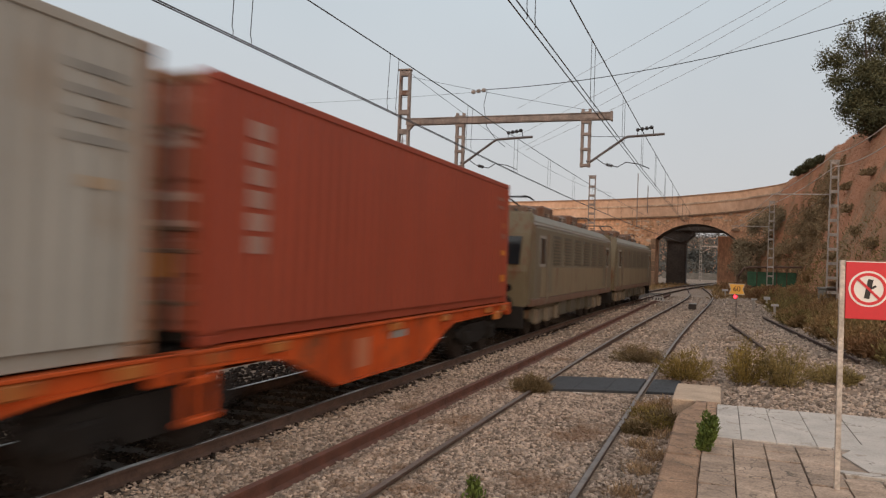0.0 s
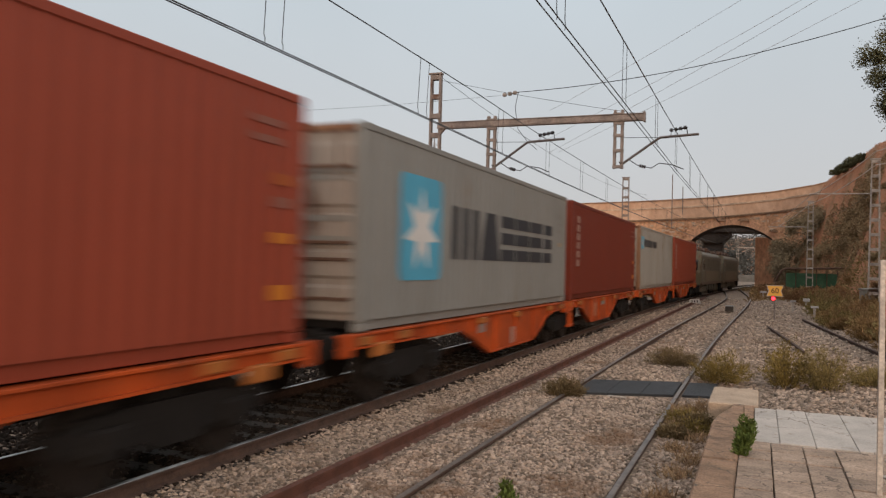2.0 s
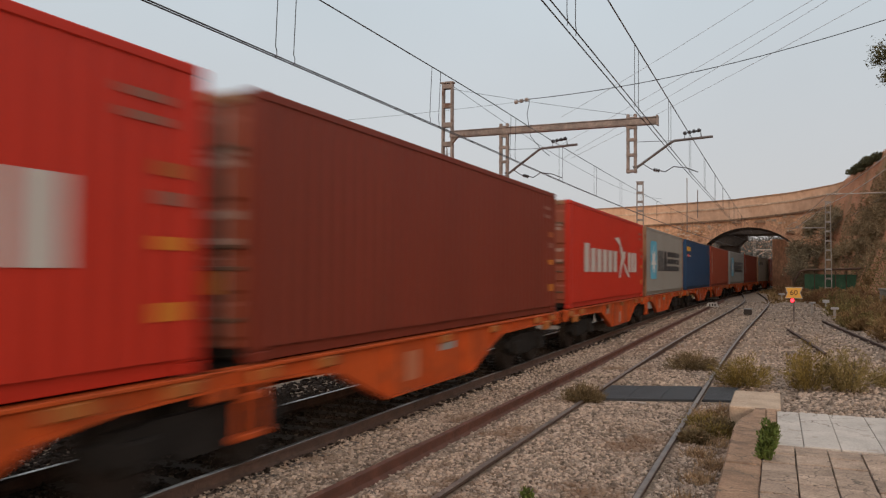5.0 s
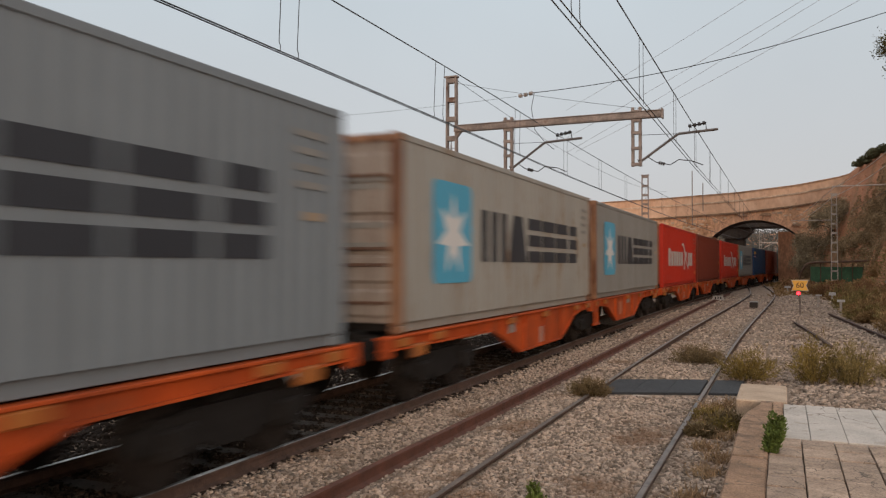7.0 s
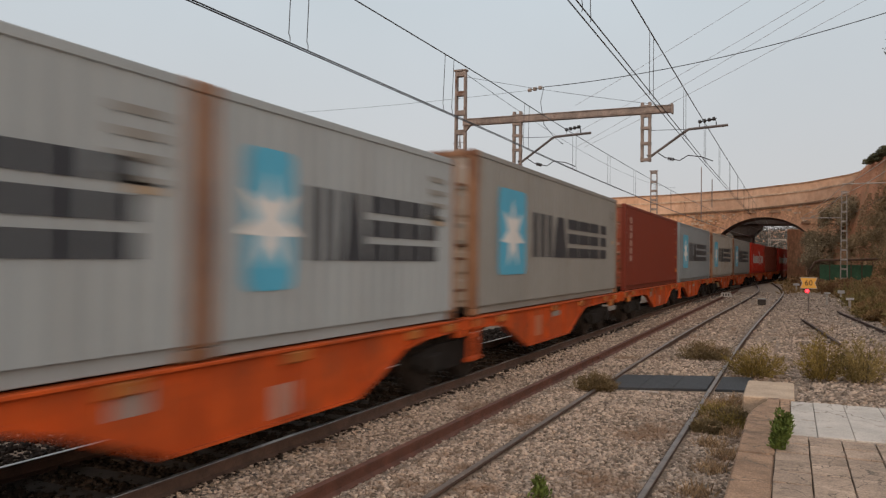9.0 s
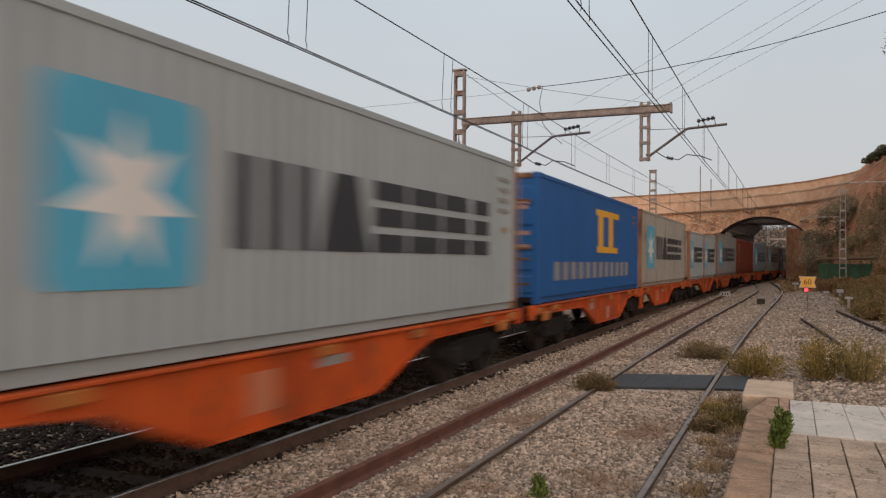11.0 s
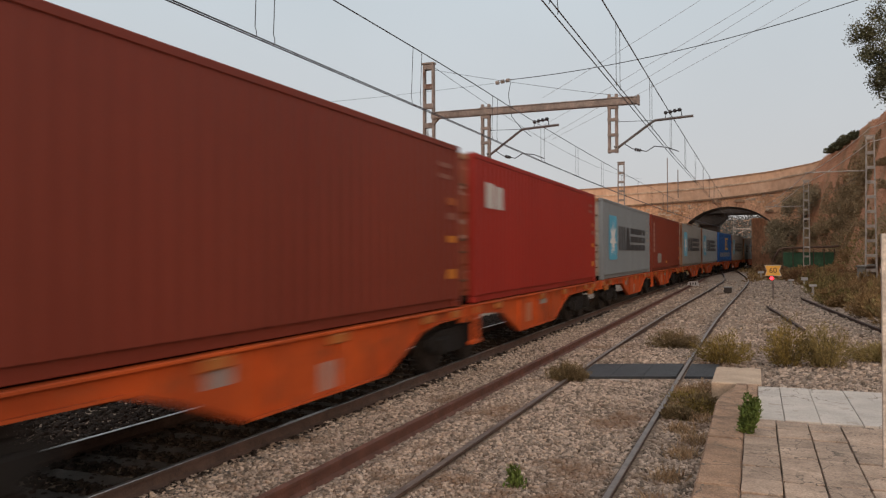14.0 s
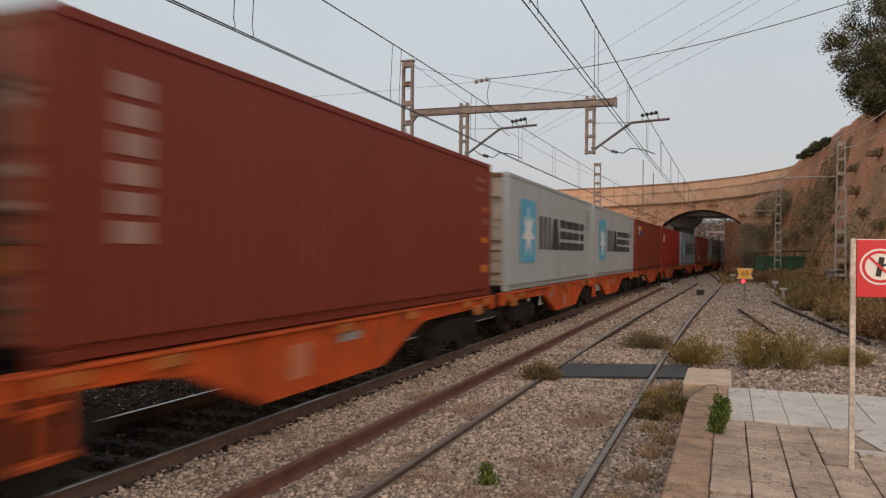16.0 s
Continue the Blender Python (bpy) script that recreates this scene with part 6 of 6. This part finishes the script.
def grass_tuft(x, y, r, h, mat, label, n=260, z=None):
    z = float(land(x, y)) if z is None else z
    s = empty("grass_tuft", pose(x, y, z - 0.02))
    a, q = RNG.uniform(0, 2 * math.pi, n), np.sqrt(RNG.uniform(0, 1, n)) * r
    p = np.stack([np.cos(a) * q, np.sin(a) * q, np.zeros(n)], 1)
    part_mesh("blade", leaves_mesh("blade", p, h, mat, RNG, 16, 0.62), s)
    heads = part_mesh("seed_head", leaves_mesh("seed_head", p[: n // 4] + np.array([0, 0, h * 0.5]) + RNG.normal(size=(n // 4, 3)) * r * 0.3, h * 0.35, "leaf_straw", RNG, 6, 0.4), s)
    tagged(heads, kind="stuff")
    return tagged(s, label, "grass", group="grass tufts")


def tree(x, y, h, r, label, lean=0.0, low=0.04, mat="leaf_dark"):
    z = float(land(x, y))
    t = empty("tree", pose(x, y, z - 0.1))
    bm = bmesh.new()
    tube(bm, [(0, 0, 0), (lean * 0.2, 0, h * 0.25), (lean * 0.6, 0.1, h * 0.55), (lean, 0, h * 0.9)], 0.2, 8, 0.04)
    pts = []
    for k in range(22):
        f = RNG.uniform(low, 0.96)
        a = RNG.uniform(0, 2 * math.pi)
        rr = r * (0.45 + 0.75 * math.sin(math.pi * min(1, f * 0.9 + 0.06))) * RNG.uniform(0.45, 1.0)
        e = Vector((lean * f + math.cos(a) * rr, math.sin(a) * rr, h * f + RNG.uniform(0, 0.4)))
        b0 = Vector((lean * f * 0.8, 0, h * f * 0.75))
        tube(bm, [b0, b0.lerp(e, 0.5) + Vector((0, 0, 0.1)), e], 0.05, 5, 0.012)
        for j in range(5):
            c = np.array(e) + RNG.normal(size=3) * 0.42 * np.array([1, 1, 0.75])
            pts.append(c + RNG.normal(size=(190, 3)) * 0.30)
    part("trunk", bm, "bark", t)
    part_mesh("crown", leaves_mesh("crown", np.concatenate(pts), 0.17, mat, RNG, 2.0, 0.1), t)
    return tagged(t, label, "tree", group="trees on the slope")


def build_plants():
    g = "shrubs by the track"
    shrub("green_weed", -0.075, 9.15, 0.115, 0.27, "leaf_green", "fresh green weed in the platform joint", 1300, 0.045, PLAT_Z, 0.6)
    shrub("green_weed", -0.10, 8.35, 0.095, 0.24, "leaf_green", "fresh green weed in the platform joint", 1200, 0.045, PLAT_Z, 0.6)
    shrub("green_weed", -2.06, 6.85, 0.12, 0.24, "leaf_green", "small green weed in the gravel between the rails", 420, 0.05, None, 0.7)
    feathery_shrub("low_shrub", -2.98, 13.0, 0.34, 0.30, "leaf_moss", "low brownish shrub at the crossing panel", group=g)
    feathery_shrub("low_shrub", -1.78, 18.4, 0.66, 0.42, "leaf_moss", "low brown-green shrub between the rails", group=g)
    feathery_shrub("low_shrub", -0.62, 16.0, 0.62, 0.62, "leaf_yellow", "yellow-green shrub beside the rail", group=g)
    feathery_shrub("tall_shrub", 0.52, 15.9, 0.46, 0.95, "leaf_yellow", "feathery yellow-green shrub in gravel", group=g)
    feathery_shrub("tall_shrub", 1.15, 15.7, 0.50, 0.85, "leaf_olive", "feathery olive shrub in gravel", group=g)
    feathery_shrub("low_shrub", 2.1, 16.8, 0.55, 0.40, "leaf_olive", "low grey-green shrub in gravel", group=g)
    for x, y in ((-0.85, 9.7), (-0.74, 8.5), (-0.80, 7.6), (-0.70, 10.4), (-0.95, 11.2), (-0.78, 6.7), (-1.0, 12.2), (-0.72, 11.9), (-0.66, 9.2)):
        grass_tuft(x, y, 0.17, 0.15, "leaf_straw", "dry brown grass tuft against the platform edge", 220)
    feathery_shrub("low_shrub", -0.70, 11.2, 0.26, 0.22, "leaf_moss", "dry brown weed clump at the platform edge", group=g)
    feathery_shrub("low_shrub", -0.95, 10.5, 0.20, 0.16, "leaf_moss", "dry brown weed clump at the platform edge", group=g)
    for x, y in ((-0.95, 11.7), (-0.82, 12.6), (-0.8, 10.9)):
        feathery_shrub("low_shrub", x, y, 0.36, 0.20, ("leaf_straw", "leaf_yellow")[int(y * 10) % 2], "dry straw-coloured weeds at the platform edge", 1500, 60, group=g, size=0.045)
    # thicket at the foot of the slope
    for k in range(120):
        y = RNG.uniform(16, 66) if k < 60 else RNG.uniform(19, 36)
        toe = float(np.interp(y, [10, 30, 45, 72], [7.4, 6.3, 5.6, 4.8]))
        x = RNG.uniform(2.3 + 0.5 * (y < 30), toe + 0.8)
        if 19 < y < 39 and abs(x - (2.92 - (y - 23) * 0.076)) < 0.4:
            continue
        r = RNG.uniform(0.45, 1.0)
        feathery_shrub("thicket_shrub", x, y, r, r * RNG.uniform(0.8, 1.2), ("leaf_brown", "leaf_olive", "leaf_brown", "leaf_dry")[k % 4], "tangled dry olive-brown shrub at the foot of the slope", 2000, 60, group="shrubs at the slope foot", size=0.11)
    for k in range(44):
        y = RNG.uniform(58, 94)
        x = float(np.interp(y, [45, 72, 98], [4.6, 3.4, 2.0])) + RNG.uniform(-2.2, 2.0)
        shrub("thicket_shrub", x, y, 0.9, 0.8, ("leaf_brown", "leaf_dry")[k % 2], "tangled dry olive-brown shrub at the foot of the slope", 600, 0.2, group="shrubs at the slope foot")
    # larger bushes on the slope
    for x, y, r, h, m in ((7.7, 92, 1.1, 0.7, "leaf_dark"), (8.1, 89, 1.2, 0.9, "leaf_dark"), (8.5, 86, 1.2, 0.9, "leaf_dark"), (8.9, 83, 1.1, 0.7, "leaf_dark")):
        shrub("slope_bush", x, y, r, h, m, "dense dark green bush on the crest of the cutting slope", 4200, 0.2, group="bushes on the slope")
    for x, y, r, h in ((5.8, 90, 1.5, 1.5), (6.6, 86, 1.7, 1.6), (7.4, 82, 1.8, 1.5), (7.2, 79, 1.6, 1.3), (7.9, 76, 1.8, 1.5), (7.6, 72, 1.6, 1.3), (8.3, 70, 1.5, 1.2)):
        shrub("slope_bush", x, y, r, h, "leaf_hill", "soft olive-green bush on the cutting slope", 3600, 0.16, group="bushes on the slope")
    for x, y, r in ((7.6, 65, 0.9), (8.6, 63, 0.8), (7.0, 61, 0.8), (8.0, 58, 0.9), (6.8, 56, 0.7), (9.0, 56, 0.8), (7.6, 52, 0.8), (6.7, 50, 0.7), (8.6, 49, 0.7), (7.4, 45, 0.7)):
        shrub("slope_bush", x, y, r, r * 0.7, "leaf_hill", "small olive-brown bush on the cutting slope", 1500, 0.13, group="bushes on the slope")
    # soft olive growth in broad patches on the slope
    cx = np.array([6.2, 7.0, 7.6, 8.2, 7.2, 8.4, 7.6])
    cy = np.array([88, 84, 81, 77, 76, 72, 70.0])
    k = RNG.integers(0, len(cx), 30000)
    ang, far = RNG.uniform(0, 6.283, len(k)), np.sqrt(RNG.uniform(0, 1, len(k)))
    px, py = cx[k] + np.cos(ang) * far * 1.1, cy[k] + np.sin(ang) * far * 2.8
    g3 = np.stack([px, py, land(px, py) + RNG.uniform(-0.05, 0.5, len(k)) * (1.1 - far)], 1)
    tagged(new("slope_growth", leaves_mesh("slope_growth", g3, 0.17, "leaf_hill", RNG, 2.5, 0.2)), "soft olive-brown growth in patches on the cutting slope", "bushes", kind="stuff")
    # low scrub between the sunken siding and the slope foot
    for k in range(34):
        y = RNG.uniform(14.5, 26)
        x = RNG.uniform(3.5 - (y - 23) * 0.076, 6.6)
        feathery_shrub("scrub", x, y, RNG.uniform(0.5, 0.8), RNG.uniform(0.3, 0.55), ("leaf_olive", "leaf_moss", "leaf_brown")[k % 3], "low olive-brown scrub beside the sunken siding", 2200, 60, group="scrub beside the siding", size=0.08)
    # dry grass all over the slope
    n = 70000
    y = RNG.uniform(14, 99, n)
    toe = np.interp(y, [10, 30, 45, 72, 84, 90, 96], [7.4, 6.3, 5.6, 4.8, 5.2, 4.4, 2.9])
    x = toe + RNG.uniform(-0.8, 6.6, n)
    p = np.stack([x, y, land(x, y) - 0.03], 1)
    tagged(new("slope_grass", leaves_mesh("slope_grass", p, 0.15, "leaf_slope", RNG, 6, 0.3)), "dry brown grass covering the cutting slope", "grass", kind="stuff")
    m = (x - toe < 2.0)
    q = p[m] + RNG.normal(size=(m.sum(), 3)) * np.array([0.5, 0.5, 0.0])
    q[:, 2] = land(q[:, 0], q[:, 1]) - 0.03
    tagged(new("slope_weeds", leaves_mesh("slope_weeds", q, 0.24, "leaf_olive", RNG, 5, 0.4)), "brown-green weeds along the slope foot", "weeds", kind="stuff")
    tree(10.1, 64, 9.0, 2.2, "dark green tree with loose crown on the slope crest", -0.6)
    tree(12.9, 66, 8.6, 2.4, "dark green tree with loose crown on the slope crest", 0.3)
    tree(10.4, 62, 4.6, 2.0, "dark green tree with loose crown on the slope crest", 0.0)


def build_bridge_tree():
    tree(3.3, 95.5, 4.9, 1.7, "grey-green tree standing against the bridge abutment", -0.3, 0.10, "leaf_grey_green")
    tree(5.0, 94.0, 4.6, 1.8, "grey-green tree standing against the bridge abutment", 0.2, 0.08, "leaf_grey_green")


def build_beyond():
    """What shows under the arch: wall, trees and a line portal down the valley."""
    w = tagged(empty("far_wall", pose(2, 175, 0)), "pale low wall beyond the bridge", "wall")
    part("wall_body", box(bmesh.new(), -14, 16, 0, 0.4, -0.5, 1.2, 0.05), "wall_grey", w)
    for x, y in ((-3.5, 146.0), (5.5, 152.0)):
        ladder_mast("catenary_mast", x, y, -0.2, 8.2, 0.36, 0.32, "mast_pale", 0.7, "pale steel mast of the overhead line beyond the bridge")
    g = tagged(empty("catenary_beam", pose(0, 150, 0)), "pale portal beam beyond the bridge", "catenary beam", group="catenary beams")
    part("beam", box(bmesh.new(), -3.6, 5.6, -0.1, 0.1, 6.2, 6.4), "mast_pale", g)
    part("arm", tube(bmesh.new(), [(-3.2, 0, 5.2), (-1.6, 0, 6.1), (0.2, 0, 6.15)], 0.05), "mast_pale", g)
    for k in range(30):
        x, y = (RNG.uniform(-12, 28), RNG.uniform(182, 240)) if k % 2 else (RNG.uniform(-45, 60), RNG.uniform(195, 300))
        z = float(land(x, y))
        t = empty("far_tree", pose(x, y, z))
        h = RNG.uniform(5, 9)
        part("trunk", tube(bmesh.new(), [(0, 0, -0.3), (0, 0, h * 0.6)], 0.25, 6, 0.1), "bark", t)
        pts, _ = blob_points(900, h * 0.55, 1.0, 16)
        pts[:, 2] += h * 0.45
        part_mesh("crown", leaves_mesh("crown", pts, 0.8, "leaf_far", RNG, 1.8), t)
        tagged(t, "hazy grey-green tree far down the line", "tree", group="far trees")
    n = 42000
    p = np.stack([RNG.uniform(-40, 70, n), RNG.uniform(183, 330, n), np.zeros(n)], 1)
    p[:, 2] = land(p[:, 0], p[:, 1]) + RNG.uniform(0, 4.0, n)
    tagged(new("far_woods", leaves_mesh("far_woods", p, 0.7, "leaf_far", RNG, 1.6)), "hazy grey-green woods on the far hillside", "woods", kind="stuff")
    n = 9000
    p = np.stack([RNG.uniform(-10, 5, n), RNG.uniform(62, 112, n), np.zeros(n)], 1)
    mx = main_x(p[:, 1])
    p = p[(np.abs(p[:, 0] - mx) > 1.6) & ((p[:, 1] > 92) | (p[:, 0] > SIDE_X + 1.4) | (p[:, 0] < mx))]
    p[:, 2] = land(p[:, 0], p[:, 1]) - 0.02
    tagged(new("dry_grass", leaves_mesh("dry_grass", p, 0.4, "leaf_brown", RNG, 5, 0.4)), "low dry brown grass beside the track near the bridge", "grass", kind="stuff")
    f = tagged(empty("green_fence", pose(0, 75, 0)), "green net fence with brown top pipe near the bridge", "fence")
    for k in range(6):
        x = 2.2 + k * 0.82
        z = float(land(x, 75))
        part("post", tube(bmesh.new(), [(x, 0, z - 0.3), (x, 0, 2.35)], 0.04, 6), "pipe_brown", f)
        if k < 5:
            part("net_panel", box(bmesh.new(), x + 0.04, x + 0.78, -0.02, 0.02, max(0.75, z + 0.05), 2.05), "net_green", f, "green net panel")
    part("top_pipe", tube(bmesh.new(), [(1.25, 0, 0.35), (1.5, 0, 1.6), (1.9, 0, 2.28), (2.35, 0, 2.42), (6.8, -1.0, 2.55)], 0.09, 8), "pipe_brown", f, "brown bent pipe")
    for x, y, L, h in ((5.6, 47.0, 4.6, 0.8), (4.0, 76.5, 4.2, 0.6)):
        r = tagged(empty("retaining_wall", pose(x, y, float(land(x, y)) - 0.4, 0, 0, 74 if x > 5 else 10)), "weathered grey concrete retaining wall at the slope foot", "wall")
        part("wall_body", box(bmesh.new(), -L / 2, L / 2, -0.2, 0.2, 0, h + 0.4, 0.04), "wall_grey", r)
        part("wall_cap", box(bmesh.new(), -L / 2 - 0.05, L / 2 + 0.05, -0.25, 0.25, h + 0.4, h + 0.5, 0.02), "wall_grey", r)
    py = tagged(empty("power_pylon", pose(-140, 330, 0)), "thin distant steel lattice pylon", "pylon")
    bm = bmesh.new()
    for sx in (1, -1):
        for sy in (1, -1):
            tube(bm, [(sx * 2.4, sy * 2.4, 0), (sx * 0.5, sy * 0.5, 52), (0, 0, 60)], 0.16, 4)
    for k in range(12):
        z0, z1 = k * 4.4, k * 4.4 + 4.4
        a, b = 2.4 - 1.9 * z0 / 52, 2.4 - 1.9 * z1 / 52
        tube(bm, [(-a, -a, z0), (b, -b, z1)], 0.09, 4)
        tube(bm, [(a, -a, z0), (-b, -b, z1)], 0.09, 4)
    part("lattice_tower", bm, "wire_far", py)
    for z, w2 in ((46, 5.5), (51, 4.5), (56, 3.5)):
        part("cross_arm", tube(bmesh.new(), [(-w2, 0, z), (0, 0, z + 0.5), (w2, 0, z)], 0.14, 4), "wire_far", py)


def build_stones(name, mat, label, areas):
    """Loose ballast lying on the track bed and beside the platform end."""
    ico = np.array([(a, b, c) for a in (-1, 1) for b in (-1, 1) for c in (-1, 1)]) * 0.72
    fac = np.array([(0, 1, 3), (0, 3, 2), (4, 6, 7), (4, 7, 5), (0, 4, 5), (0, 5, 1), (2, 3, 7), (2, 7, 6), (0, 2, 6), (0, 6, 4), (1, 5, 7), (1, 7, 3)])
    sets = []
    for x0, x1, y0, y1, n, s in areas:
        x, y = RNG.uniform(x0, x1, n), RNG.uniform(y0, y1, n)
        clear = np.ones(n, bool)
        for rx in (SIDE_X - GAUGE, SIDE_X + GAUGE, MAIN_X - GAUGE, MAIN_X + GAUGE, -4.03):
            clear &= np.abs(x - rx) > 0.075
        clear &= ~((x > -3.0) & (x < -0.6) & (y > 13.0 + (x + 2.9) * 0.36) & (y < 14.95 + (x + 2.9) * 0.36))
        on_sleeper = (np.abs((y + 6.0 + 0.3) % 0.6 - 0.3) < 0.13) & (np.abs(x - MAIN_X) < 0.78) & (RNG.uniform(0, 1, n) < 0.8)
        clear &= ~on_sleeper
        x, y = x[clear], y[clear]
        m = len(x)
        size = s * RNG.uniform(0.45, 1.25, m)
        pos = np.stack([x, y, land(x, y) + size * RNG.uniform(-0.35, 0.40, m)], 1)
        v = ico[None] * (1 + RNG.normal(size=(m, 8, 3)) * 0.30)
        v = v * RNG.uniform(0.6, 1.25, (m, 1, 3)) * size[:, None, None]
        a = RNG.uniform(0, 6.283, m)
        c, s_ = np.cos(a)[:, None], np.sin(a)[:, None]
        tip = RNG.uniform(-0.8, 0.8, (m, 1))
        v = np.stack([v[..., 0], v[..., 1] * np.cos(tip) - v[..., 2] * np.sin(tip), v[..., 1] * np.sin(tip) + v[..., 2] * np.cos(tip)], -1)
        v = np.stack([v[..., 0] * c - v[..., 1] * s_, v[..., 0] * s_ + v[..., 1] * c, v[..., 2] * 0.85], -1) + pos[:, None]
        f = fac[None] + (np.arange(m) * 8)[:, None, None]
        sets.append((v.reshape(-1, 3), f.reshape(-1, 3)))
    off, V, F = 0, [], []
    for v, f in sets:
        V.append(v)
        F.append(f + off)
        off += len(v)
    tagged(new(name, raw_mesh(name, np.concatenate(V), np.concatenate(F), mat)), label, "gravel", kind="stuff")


build_gantry(23.0, 0.0)
ladder_mast("catenary_mast", -8.7, 55.0, -0.2, 8.6, 0.5, 0.4, "galvanised", 0.62, "weathered steel ladder mast of the overhead line beside the main track")
ladder_mast("catenary_mast", 5.45, 45.0, float(land(5.45, 45)) - 0.3, 8.3 - float(land(5.45, 45)), 0.52, 0.34, "mast_pale", 0.75, "pale steel ladder mast at the foot of the slope")
ladder_mast("catenary_mast", 3.95, 72.0, float(land(3.95, 72)) - 0.3, 8.4 - float(land(3.95, 72)), 0.50, 0.36, "mast_pale", 0.75, "pale steel ladder mast at the foot of the slope")
build_catenary()
build_other_wires()
build_bridge()
build_beyond()
build_sign()
build_speed_board()
build_small_track_things()
build_plants()
build_bridge_tree()
build_stones("ballast", "stone", "loose grey-beige ballast stones on the track bed", ((-5.38, -0.5, 4.0, 9.0, 34000, 0.025), (-5.4, -0.5, 9.0, 14.0, 26000, 0.026), (-5.6, -0.4, 14.0, 24.0, 24000, 0.031), (-5.6, 0.6, 24.0, 46.0, 5200, 0.04), (0.1, 3.6, 11.4, 15.5, 5200, 0.035), (-0.3, 3.6, 15.5, 30.0, 6000, 0.038), (0.2, 3.8, 30.0, 58.0, 2500, 0.045), (-5.4, 0.6, 46.0, 66.0, 1800, 0.05)))
# darker stones below the train: its shade is put into their colour
build_stones("oily_ballast", "stone_shaded", "brown main track ballast stones, darkened in colour for the train's shade", ((-10.0, -5.25, 4.0, 12.0, 19000, 0.032), (-9.0, -5.2, 12.0, 30.0, 14000, 0.042)))
build_crossing()
build_platform()


def motions():
    for ob, back, z in TRAIN:
        rows = []
        for k in range(33):
            t = k * 0.5
            x, y, h = main_line(train_at(t) - back)
            rows.append((t, pose(x, y, z, 0, 0, math.degrees(h))))
        walk(ob, rows)


motions()
